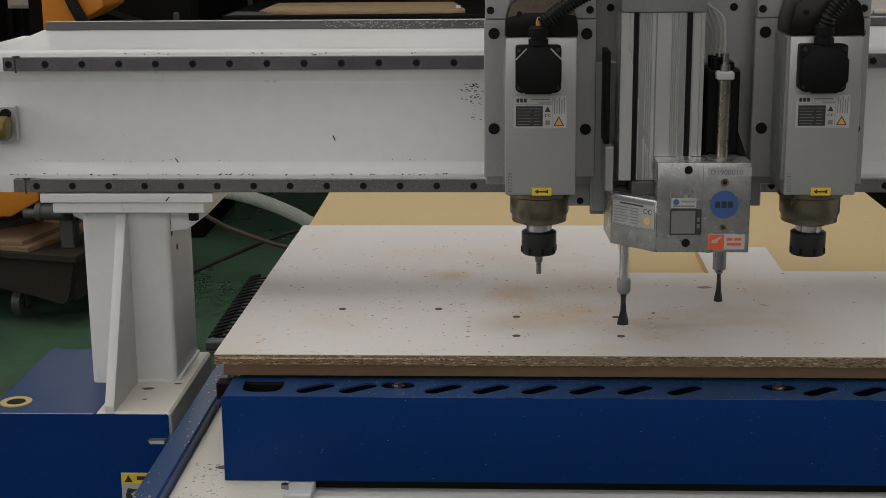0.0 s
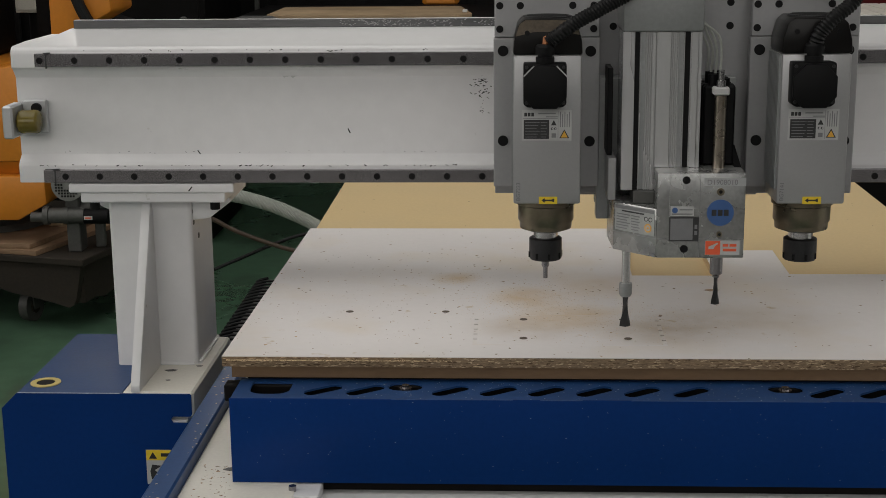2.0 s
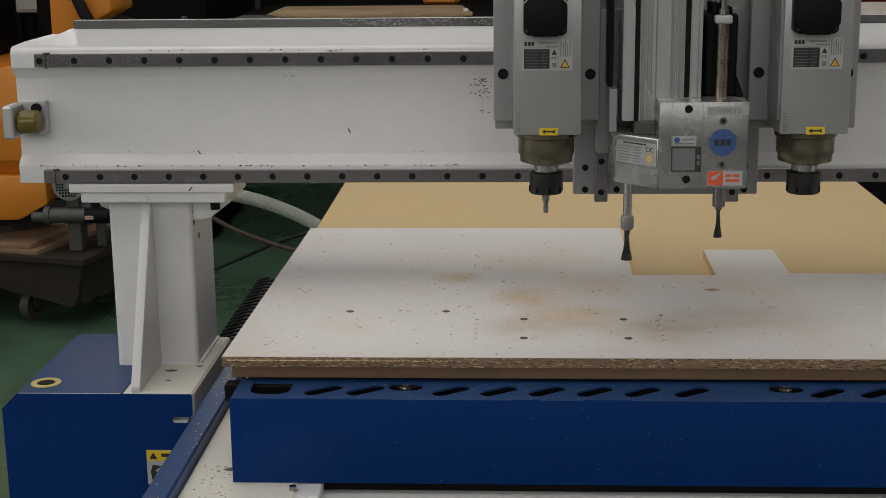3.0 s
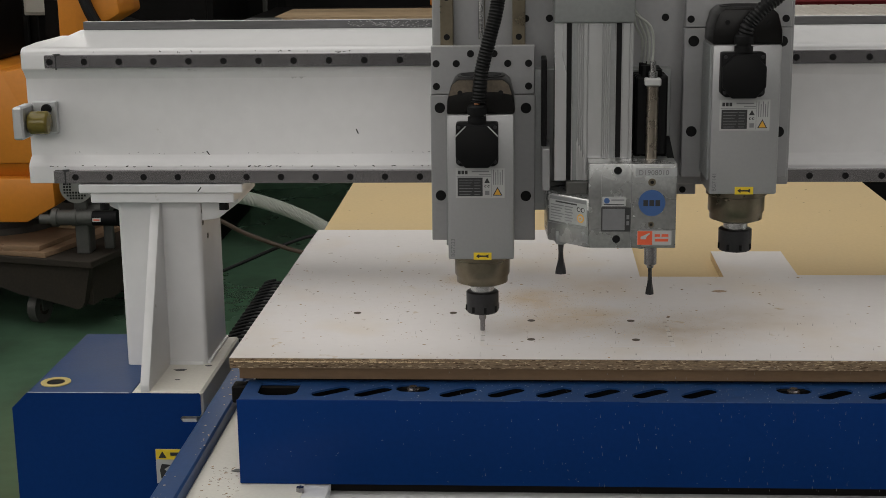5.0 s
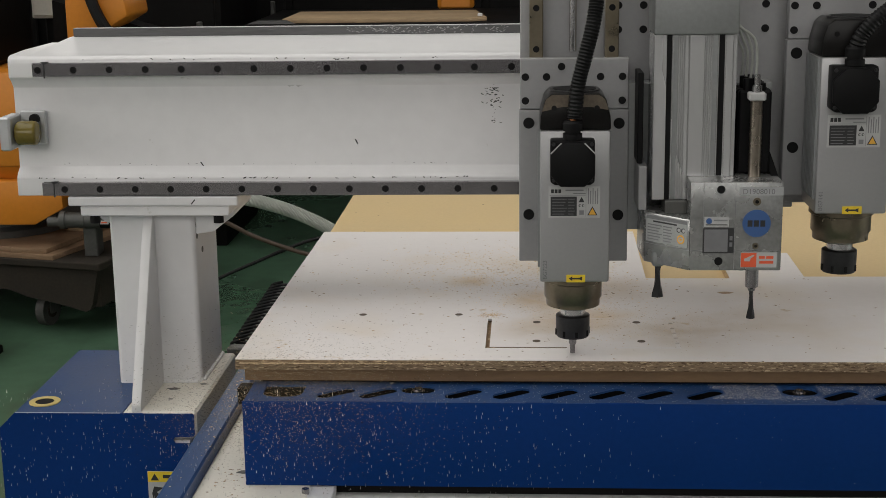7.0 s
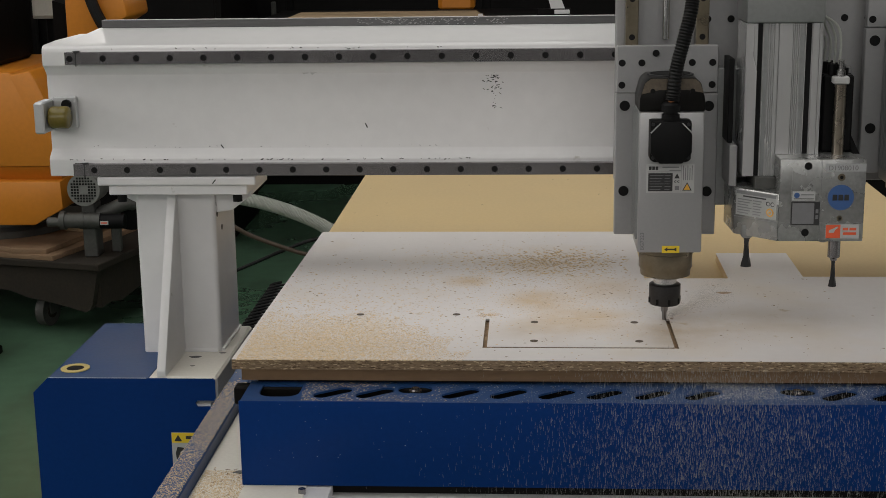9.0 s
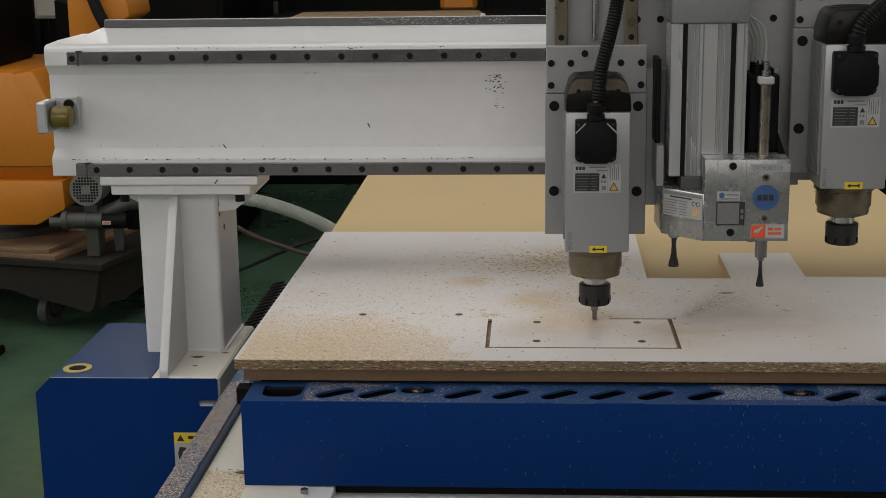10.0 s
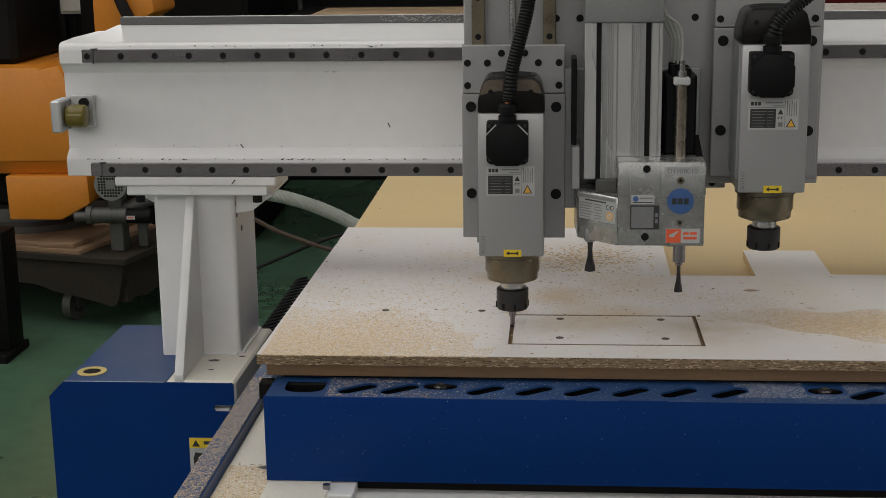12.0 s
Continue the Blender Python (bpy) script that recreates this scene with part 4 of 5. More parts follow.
drill = thing("drilling_unit", "milled aluminium boring head with two black drill bits", "boring head")
blk = part("gear_block", box(B(), 0.6373, 0.7645, -0.349, -0.205, 1.0275, 1.153, 0.0012, 2), M_BLOCK, drill, "milled aluminium gear block")
wing = part("chamfered_block", prism(B(), [(0.6372, -0.3488), (0.579, -0.293), (0.575, -0.205), (0.6372, -0.205)], "z", 1.0275, 1.1005, 0.001), M_BLOCK, drill, "milled block with a slanted face")
part("seam", box(B(), 0.638, 0.764, -0.3493, -0.3488, 1.0556, 1.0563), M_GREY_INK, blk)
part("seam", prism(B(), [(0.6369, -0.3493), (0.5785, -0.2932), (0.579, -0.2926), (0.6371, -0.3485)], "z", 1.0556, 1.0563), M_GREY_INK, wing)
part("seam", box(B(), 0.6990, 0.6996, -0.3493, -0.3488, 1.029, 1.152), M_GREY_INK, blk)
part("seam", box(B(), 0.6555, 0.6559, -0.3492, -0.3488, 1.029, 1.152), M_SMUDGE, blk)
for bx, bz in ((0.679, 1.143), (0.678, 1.041)):
    part("threaded_hole", cyl(B(), (bx, -0.3491, bz), 0.0058, 0.0012, "y", 20), M_HOLE, blk)
for bx, bz, r in ((0.7285, 1.126, 0.0056), (0.7285, 1.063, 0.0042)):
    sc = part("screw", cyl(B(), (bx, -0.3496, bz), r, 0.0025, "y", 18), M_BRONZE, blk, "small brass screw")
    part("socket", cyl(B(), (bx, -0.3511, bz), r * 0.5, 0.0008, "y", 6), M_HOLE, sc)
part("emblem_disc", cyl(B(), (0.729, -0.3494, 1.095), 0.0195, 0.0008, "y", 40), M_DISC, blk, "round blue emblem sticker")
for k in range(3):
    part("emblem_bar", box(B(), 0.7165 + 0.0088 * k, 0.7233 + 0.0088 * k, -0.3502, -0.3498, 1.0905, 1.0995, 0.0001), M_INK, blk)
lb = part("label", box(B(), 0.657, 0.691, -0.3496, -0.349, 1.0905, 1.1045), M_LABEL, blk)
part("dot", cyl(B(), (0.6635, -0.3498, 1.0985), 0.0042, 0.0005, "y", 20), M_DISC, lb)
part("bar", box(B(), 0.670, 0.689, -0.3499, -0.3496, 1.0985, 1.1005), M_GREY_INK, lb)
part("bar", box(B(), 0.659, 0.689, -0.3499, -0.3496, 1.0925, 1.0937), M_INK, lb)
cl = part("code_sticker", box(B(), 0.6555, 0.6985, -0.3496, -0.349, 1.0525, 1.0885), M_INK, blk, "black and white sticker")
part("field", box(B(), 0.6575, 0.690, -0.3499, -0.3496, 1.0545, 1.0865), M_GREY_INK, cl)
part("mark", box(B(), 0.6925, 0.6965, -0.3499, -0.3496, 1.071, 1.077), M_GREY_INK, cl)
part("mark", box(B(), 0.6925, 0.6965, -0.3499, -0.3496, 1.062, 1.068), M_GREY_INK, cl)
rs = part("oil_sticker", box(B(), 0.7085, 0.7585, -0.3496, -0.349, 1.032, 1.0535), M_LABEL, blk, "red and white lubrication sticker")
part("red_field", box(B(), 0.709, 0.7305, -0.3499, -0.3496, 1.0325, 1.053), M_RED, rs)
part("pictogram", prism(B(), [(0.7135, 1.041), (0.721, 1.041), (0.7225, 1.045), (0.7275, 1.049), (0.726, 1.0505), (0.719, 1.047), (0.7135, 1.0445)], "y", -0.3502, -0.3499), M_LABEL, rs)
for k, (a, b) in enumerate(((0.734, 0.742), (0.744, 0.754), (0.7345, 0.754))):
    part("bar", box(B(), a, b, -0.3499, -0.3496, 1.0445 if k < 2 else 1.0375, 1.0485 if k < 2 else 1.0415), M_RED, rs)
part("engraved_field", box(B(), 0.705, 0.7645, -0.3494, -0.349, 1.1345, 1.1465), M_ALU, blk)
letters("serial_number", "D1908010", 0.0105, Matrix.Translation((0.7085, -0.3496, 1.1365)) @ Euler((radians(90), 0, 0)).to_matrix().to_4x4(), M_GREY_INK, blk)
# the slanted rating plate on the chamfered corner
sl = part("rating_plate", box(B(), -0.037, 0.037, -0.0008, 0.0, -0.0195, 0.0195), M_PLATE, wing, "white rating plate with fine print")
sl.matrix_basis = pose(0.6082, -0.3214, 1.0788, 0, 0, -43.8)
part("head_bar", box(B(), -0.036, 0.036, -0.0012, -0.0008, 0.0135, 0.0185), M_GREY_INK, sl)
part("title_bar", box(B(), -0.024, 0.018, -0.0012, -0.0008, 0.0095, 0.0117), M_INK, sl)
for k in range(6):
    part("bar", box(B(), -0.034, -0.014 + 0.003 * (k % 3), -0.0011, -0.0008, -0.0165 + 0.0042 * k, -0.0148 + 0.0042 * k), M_GREY_INK, sl)
    part("bar", box(B(), -0.006, 0.008 + 0.002 * (k % 2), -0.0011, -0.0008, -0.0165 + 0.0042 * k, -0.0148 + 0.0042 * k), M_GREY_INK, sl)
    part("rule", box(B(), -0.035, 0.016, -0.0010, -0.0008, -0.0178 + 0.0042 * k, -0.0174 + 0.0042 * k), M_SMUDGE, sl)
for k in range(2):   # two open letter-like rings
    part("mark", cyl(B(), (0.0215 + 0.008 * k, -0.0009, 0.004), 0.0036, 0.0005, "y", 18), M_INK, sl)
    part("mark", cyl(B(), (0.0222 + 0.008 * k, -0.0012, 0.004), 0.0024, 0.0005, "y", 18), M_LABEL, sl)
part("mark", cyl(B(), (0.0255, -0.0009, -0.009), 0.0066, 0.0005, "y", 24), M_ORANGE_INK, sl)
part("mark", cyl(B(), (0.0255, -0.0012, -0.009), 0.0044, 0.0005, "y", 24), M_LABEL, sl)
part("tick", box(B(), 0.0235, 0.0275, -0.0016, -0.0013, -0.0105, -0.0075), M_ORANGE_INK, sl)

col = part("slide_column", box(B(), 0.5885, 0.7022, -0.2965, -0.206, 1.1195, 1.352), M_EXTR, drill, "ribbed extruded aluminium column")
for a, b, y in ((0.588, 0.6048, -0.301), (0.6128, 0.6140, -0.3005), (0.6215, 0.6232, -0.3), (0.6245, 0.6262, -0.2995), (0.6275, 0.6292, -0.2995), (0.6303, 0.6355, -0.3), (0.6368, 0.6570, -0.301),
                (0.6578, 0.6596, -0.2995), (0.6606, 0.6624, -0.2995), (0.6636, 0.6654, -0.2995), (0.6666, 0.6684, -0.3), (0.6757, 0.6769, -0.3005), (0.6870, 0.6962, -0.301), (0.6970, 0.7022, -0.299)):
    part("rib", box(B(), a, b, y, -0.2967, 1.1195 if b < 0.637 else 1.1535, 1.352, 0.0003), M_EXTR, col)
for a, b in ((0.6053, 0.6123), (0.6776, 0.6853)):
    part("slot_strip", box(B(), a, b, -0.2975, -0.2967, 1.1535 if a > 0.65 else 1.1195, 1.352), M_HOLE, col)
for a, b in ((0.6143, 0.6205), (0.6692, 0.6752)):
    part("groove", box(B(), a, b, -0.2972, -0.2967, 1.1535 if a > 0.65 else 1.1195, 1.352), M_ALU_DARK, col)
part("column_head", box(B(), 0.5865, 0.7035, -0.306, -0.2045, 1.3525, 1.46, 0.004, 2), M_ALU_DARK, drill, "grey cast column head")
part("neck_block", box(B(), 0.606, 0.6368, -0.312, -0.22, 1.1008, 1.119, 0.001), M_GREYMETAL, drill)
part("side_guide", box(B(), 0.569, 0.577, -0.262, -0.20, 1.165, 1.296, 0.001), M_BLACK, drill, "black side guide")
part("side_plate", box(B(), 0.570, 0.582, -0.285, -0.2055, 1.1008, 1.1645, 0.001), M_ALU_PLATE, drill)
part("backing_plate", box(B(), 0.558, 0.768, -0.204, -0.1665, 1.055, 1.275, 0.001), M_ALU_DARK, drill)
cylr = part("air_cylinder", cyl(B(), (0.731, -0.30, 1.206), 0.0088, 0.108, seg=24), M_BRASS, drill, "dull bronze-grey air cylinder tube")
part("cylinder_head", box(B(), 0.719, 0.743, -0.309, -0.289, 1.2605, 1.272, 0.002), M_LABEL, cylr, "white cylinder clamp")
part("fitting", lathe(B(), (0.731, -0.30, 0), [(0.007, 1.272), (0.007, 1.281), (0.0045, 1.282), (0.0045, 1.296), (0.003, 1.297)], 14), M_CHROME, cylr)
for k in range(4):
    y = -0.283 + 0.018 * k
    sb = part("side_cylinder", box(B(), 0.7085 - 0.001 * k, 0.755 + 0.002 * (k % 2), y, y + 0.015, 1.1535, 1.272, 0.003), M_BLACK, drill, "black air cylinder")
    part("knob", cyl(B(), (0.722 + 0.009 * (k % 2), y + 0.007, 1.280), 0.007, 0.016, seg=10), M_BLACK, sb)
    part("knob", cyl(B(), (0.741, y + 0.007, 1.277), 0.006, 0.010, seg=10), M_BLACK, sb)
    part("air_tube", tube(B(), [(0.731 - 0.004 * k, y, 1.288), (0.733 - 0.004 * k, y + 0.004, 1.32), (0.728 - 0.006 * k, y + 0.008, 1.345), (0.708, y + 0.015, 1.36 + 0.004 * k), (0.70, y + 0.03, 1.362 + 0.004 * k)], 0.002, 8), M_HOSE, sb, "clear thin air tube")
part("tilted_cheek", prism(B(), [(-0.30, 1.1525), (-0.225, 1.1525), (-0.225, 1.175)], "x", 0.755, 0.765), M_BLACK, drill)


def drill_bit(name, x, y, z, r, parent):
    """A twisted two-lipped bit, tip downwards."""
    bm = B()
    rings = []
    for k in range(15):
        t, a0 = k / 14, k * 0.16
        rr = r * float(np.interp(t, (0, 0.4, 0.68, 1), (1.05, 1.0, 0.68, 0.95)))
        rings.append([bm.verts.new((x + rr * (1.15 if j % 4 == 0 else 0.75) * math.cos(a0 + j * math.pi / 4), y + rr * (1.15 if j % 4 == 0 else 0.75) * math.sin(a0 + j * math.pi / 4), z + 0.048 * t)) for j in range(8)])
    for a, b in zip(rings, rings[1:]):
        for j in range(8):
            bm.faces.new((a[j], a[(j + 1) % 8], b[(j + 1) % 8], b[j]))
    tip = bm.verts.new((x, y, z - 0.0006))
    for j in range(8):
        bm.faces.new((rings[0][(j + 1) % 8], rings[0][j], tip))
    bm.faces.new(rings[-1])
    return part(name, bm, M_NUT, parent, "black twist bit", smooth=20)


plunger = part("drill_plunger", cyl(B(), (0.5985, -0.30, 1.004), 0.0065, 0.056), M_CHROME, drill, "long steel drill shaft")
part("chuck", lathe(B(), (0.5985, -0.30, 0), [(0.0092, 0.977), (0.0098, 0.973), (0.0098, 0.960), (0.0075, 0.956)], 18), M_ALU_DARK, plunger)
drill_bit("bit", 0.5985, -0.30, 0.909, 0.0068, plunger)
part("chuck", lathe(B(), (0.733, -0.30, 0), [(0.0095, 1.0275), (0.0095, 0.992), (0.0055, 0.989), (0.005, 0.986)], 18), M_STEEL, drill)
drill_bit("bit", 0.733, -0.30, 0.944, 0.0052, drill)
for k in range(3):
    part("chuck", lathe(B(), (0.7205 - 0.002 * k, -0.275 + 0.03 * k, 0), [(0.008, 1.0275), (0.008, 1.012 - 0.003 * k), (0.005, 1.010 - 0.003 * k)], 14), M_ALU_DARK, drill)

# ---- strips milled out of the board: they sink as the bit passes ----
milled = []
def strip(x0, x1, y0, y1, t):
    s = solid("milled_strip", box(B(), x0, x1, y0, y1, -0.003, 0.0), M_MELAMINE, "narrow white strip of board being milled away", "board strip", "milled strips", smooth=0)
    s.location = (0, 0, ZB)
    milled.append((s, t))
NS = 6
h = KW / 2 - 0.00005
for k in range(NS):   # left side towards the operator, front, right side away, back
    a, b = k / NS, (k + 1) / NS
    strip(KX0 - h, KX0 + h, KY1 - (KY1 - KY0) * b + (h if k < NS - 1 else h), KY1 - (KY1 - KY0) * a + (0 if k else -h), 5.15 + 1.2 * b)
    strip(KX1 - h, KX1 + h, KY0 + (KY1 - KY0) * a + (0 if k else h), KY0 + (KY1 - KY0) * b - h, 7.75 + 1.1 * b)
for k in range(12):
    a, b = k / 12, (k + 1) / 12
    strip(KX0 + (KX1 - KX0) * a - (h if k == 0 else 0), KX0 + (KX1 - KX0) * b + (h if k == 11 else 0), KY0 - h, KY0 + h, 6.42 + 1.3 * b)
    strip(KX1 - (KX1 - KX0) * b - (h if k == 11 else 0), KX1 - (KX1 - KX0) * a + (h if k == 0 else 0), KY1 - h, KY1 + h, 9.0 + 2.4 * b)

# ---- round the machine ----
trolley = thing("timber_trolley", "old dark timber trolley on casters carrying plywood", "trolley")
trolley.matrix_basis = pose(-1.112, 2.901, 0, 0, 0, -14.2)
part("deck", box(B(), -2.1, 0.0, 0.0, 0.95, 0.262, 0.288, 0.003), M_OLDWOOD, trolley)
rag = [(-2.05, 0.2615), (-2.05, 0.19)] + [(-2.0 + 0.08 * k, 0.182 - 0.0035 * max(0, k - 16) ** 1.5 + 0.005 * math.sin(k * 2.3) + 0.004 * math.sin(k * 5.1)) for k in range(25)] + [(-0.062, 0.108), (-0.05, 0.13), (-0.02, 0.2615)]
part("skirt", prism(B(), rag, "y", 0.02, 0.05), M_OLDWOOD, trolley, "ragged dark timber side rail")
rag = [(0.05, 0.2615), (0.05, 0.112), (0.12, 0.118), (0.19, 0.105), (0.27, 0.116), (0.33, 0.125), (0.9, 0.14), (0.9, 0.2615)]
part("end_rail", prism(B(), rag, "x", -0.06, -0.03), M_OLDWOOD, trolley, "ragged dark timber end rail")
for cx, cy in ((-0.32, 0.14), (-0.32, 0.83), (-1.8, 0.14), (-1.8, 0.83)):
    wheel = part("caster", cyl(B(), (cx, cy, 0.06), 0.06, 0.035, "x", 28), M_GREYMETAL, trolley, "grey caster wheel")
    part("hub", cyl(B(), (cx, cy, 0.06), 0.028, 0.045, "x", 20), M_OLDWOOD, wheel)
    part("fork", prism(B(), [(cy - 0.02, 0.05), (cy + 0.02, 0.05), (cy + 0.05, 0.2615), (cy - 0.05, 0.2615)], "x", cx + 0.0235, cx + 0.03), M_GREYMETAL, wheel)
solid("plywood_sheet", prism(B(), [(-2.4, 3.24), (-1.30, 2.958), (-1.161, 3.371), (-1.10, 3.6), (-2.2, 3.8)], "z", 0.2885, 0.307, 0.001), M_PLY, "brown plywood sheet lying on the trolley", "plywood", "plywood sheets")
solid("plywood_sheet", prism(B(), [(-2.4, 3.26), (-1.47, 3.02), (-1.47, 3.0), (-1.33, 2.985), (-1.25, 3.286), (-1.2, 3.5), (-2.2, 3.7)], "z", 0.3075, 0.3255, 0.001), M_PLY, "brown plywood sheet with a sawn corner on the trolley", "plywood", "plywood sheets")
solid("plywood_sheet", prism(B(), [(-1.36, 3.30), (-1.30, 3.285), (-1.24, 3.305), (-1.21, 3.42), (-1.36, 3.45)], "z", 0.326, 0.336, 0.001), M_PALE_PLY, "pale torn offcut of plywood on the trolley", "plywood", "plywood sheets")

robot = thing("industrial_robot", "orange industrial robot arm with a black column", "robot arm")
part("pedestal", lathe(B(), (-1.62, 3.38, 0), [(0.24, 0.326), (0.24, 0.352), (0.19, 0.36), (0.19, 0.4115)], 28), M_GREYMETAL, robot)
part("lower_housing", prism(B(), [(-1.568, 0.412), (-1.371, 0.412), (-1.261, 0.472), (-1.264, 0.576), (-1.572, 0.576)], "y", 3.0, 3.7, 0.006), M_ORANGE, robot, "orange painted lower housing")
part("rear_housing", box(B(), -2.1, -1.575, 3.25, 3.7, 0.42, 0.576, 0.01), M_DARK, robot)
part("upper_housing", prism(B(), [(-2.3, 0.63), (-1.262, 0.63), (-1.258, 0.66), (-1.262, 0.80), (-1.295, 0.867), (-1.327, 0.945), (-1.347, 0.977), (-1.416, 0.962), (-1.422, 0.972), (-2.3, 0.972)], "y", 3.0, 3.72, 0.006), M_ORANGE, robot, "orange painted sloped housing")
part("underside", prism(B(), [(3.004, 0.6295), (3.05, 0.577), (3.7, 0.577), (3.7, 0.6295)], "x", -2.3, -1.272), M_ORANGE, robot, "orange underside sloping inwards")
part("column", box(B(), -2.2, -1.53, 3.1, 3.6, 0.9725, 2.1, 0.02), M_DARK, robot, "black column")
part("forearm", prism(B(), [(-1.25, 1.06), (-1.25, 1.42), (-1.10, 1.42), (-1.025, 1.20), (-1.02, 1.155), (-1.10, 1.11)], "y", 3.15, 3.45, 0.01), M_ORANGE, robot, "orange forearm")
part("arm_hose", tube(B(), [(-1.18, 3.12, 1.5), (-1.15, 3.12, 1.25), (-1.09, 3.13, 1.1), (-1.02, 3.2, 1.0)], 0.022, 10), M_RUBBER, robot)
part("link", prism(B(), [(-1.4, 1.03), (-1.0, 0.95), (-1.0, 1.08), (-1.4, 1.2)], "y", 3.46, 3.6), M_DARK, robot)

motor = thing("vacuum_pump", "grey pump with a round fan grille and black pipe end", "pump")
part("pipe", cyl(B(), (-1.195, 3.0, 0.431), 0.0285, 0.145, "x", 24), M_GREYMETAL, motor)
part("pipe_collar", cyl(B(), (-1.262, 3.0, 0.431), 0.034, 0.02, "x", 24), M_GREYMETAL, motor)
part("pipe_collar", cyl(B(), (-1.19, 3.0, 0.431), 0.031, 0.02, "x", 24), M_GREYMETAL, motor)
part("nipple", cyl(B(), (-1.295, 3.0, 0.425), 0.018, 0.05, "x", 18), M_GREYMETAL, motor)
end = part("pipe_end", cyl(B(), (-1.078, 3.0, 0.428), 0.0275, 0.09, "x", 24), M_BLACK, motor, "black pipe end with a small label")
part("label", box(B(), -1.118, -1.088, 2.9695, 2.9735, 0.421, 0.434), M_LABEL, end)
part("label_bar", box(B(), -1.114, -1.092, 2.969, 2.9695, 0.425, 0.430), M_RED, end)
part("elbow", tube(B(), [(-1.16, 3.05, 0.44), (-1.11, 3.07, 0.455), (-1.06, 3.09, 0.475), (-1.035, 3.12, 0.47)], 0.026, 14), M_GREYMETAL, motor)
part("flange", cyl(B(), (-1.05, 3.16, 0.44), 0.075, 0.05, "y", 28), M_BLACK, motor)
cowl = part("fan_cowl", cyl(B(), (-1.174, 3.04, 0.548), 0.06, 0.12, "y", 36), M_FAN, motor, "grey fan cowl with a perforated grille")
for i in range(-5, 6):
    for j in range(-5, 6):
        if 1.5 < math.hypot(i, j) < 5.0:
            part("vent_hole", box(B(), -1.174 + 0.0105 * i - 0.0034, -1.174 + 0.0105 * i + 0.0034, 2.978, 2.9805, 0.548 + 0.0105 * j - 0.0034, 0.548 + 0.0105 * j + 0.0034), M_HOLE, cowl)
part("foot", box(B(), -1.20, -1.15, 3.02, 3.1, 0.2885, 0.49, 0.004), M_GREYMETAL, motor)
part("foot", box(B(), -1.12, -1.085, 3.10, 3.13, 0.2885, 0.44, 0.004), M_GREYMETAL, motor)

ctl = thing("control_box", "pale grey control box on a dark steel post", "control box")
part("housing", box(B(), -1.657, -1.495, 3.96, 4.1, 1.098, 1.42, 0.006, 2), M_CREAM, ctl)
part("door", box(B(), -1.645, -1.507, 3.952, 3.9595, 1.11, 1.41, 0.002), M_CREAM, ctl)
part("post", box(B(), -1.61, -1.54, 3.99, 4.06, 0.0, 1.0975, 0.004), M_DARK, ctl)
stand = thing("steel_stand", "black steel stand beside the timber trolley", "stand")
part("post", box(B(), -1.80, -1.443, 2.60, 2.73, 0.03, 0.45, 0.006, 2), M_DARK, stand)
part("base_plate", box(B(), -1.84, -1.436, 2.55, 2.76, 0.0, 0.0295, 0.004), M_DARK, stand)

stack = thing("sheet_rack", "dark steel rack carrying a pale plywood sheet", "rack")
part("top", box(B(), -0.75, 0.62, 3.95, 4.9, 1.03, 1.065, 0.004), M_DARK, stack)
for x in (0.1, 0.55):
    for y in (3.98, 4.82):
        part("leg", box(B(), x, x + 0.05, y, y + 0.05, 0.0, 1.03, 0.003), M_DARK, stack)
ply = [(-0.6, 4.0), (-0.45, 3.97), (0.2, 3.99), (0.262, 4.03), (0.2, 4.5), (-0.6, 4.5)]
solid("plywood_sheet", prism(B(), ply, "z", 1.0655, 1.082, 0.002), M_PALE_PLY, "pale brown torn plywood sheet on a rack", "plywood", "plywood sheets")
solid("white_clip", box(B(), 0.222, 0.242, 4.06, 4.09, 1.0825, 1.094, 0.002), M_WHITE, "small white clip on the torn plywood sheet", "clip")
solid("bent_plate", prism(B(), [(-0.74, 1.0655), (-0.70, 1.080), (-0.58, 1.079), (-0.54, 1.0655)], "y", 3.955, 3.99), M_STRIP, "grey bent steel plate on the rack", "steel plate")
slats = thing("slat_stack", "pale wooden slats stacked on a frame", "slats")
for k in range(17):
    part("slat", box(B(), 1.30 + 0.064 * k, 1.360 + 0.064 * k, 2.95, 3.5, 1.130, 1.1445, 0.003), M_PALE, slats)
part("front_bar", box(B(), 1.3, 2.4, 2.93, 2.9995, 1.10, 1.1295, 0.003), M_STRIP, slats)
part("frame", box(B(), 1.3, 2.4, 3.0, 3.45, 1.05, 1.1295), M_DARK, slats)
for x in (1.32, 2.3):
    part("leg", box(B(), x, x + 0.06, 3.1, 3.3, 0, 1.05), M_DARK, slats)
redm = thing("red_machine", "black machine cabinet with a dark red hood", "machine")
part("body", box(B(), 1.3, 3.4, 4.1, 4.8, 0, 1.1, 0.02), M_DARK, redm)
part("hood", box(B(), 1.3, 3.4, 4.08, 4.8, 1.1005, 1.6, 0.02), M_DARKRED, redm, "dark red hood")
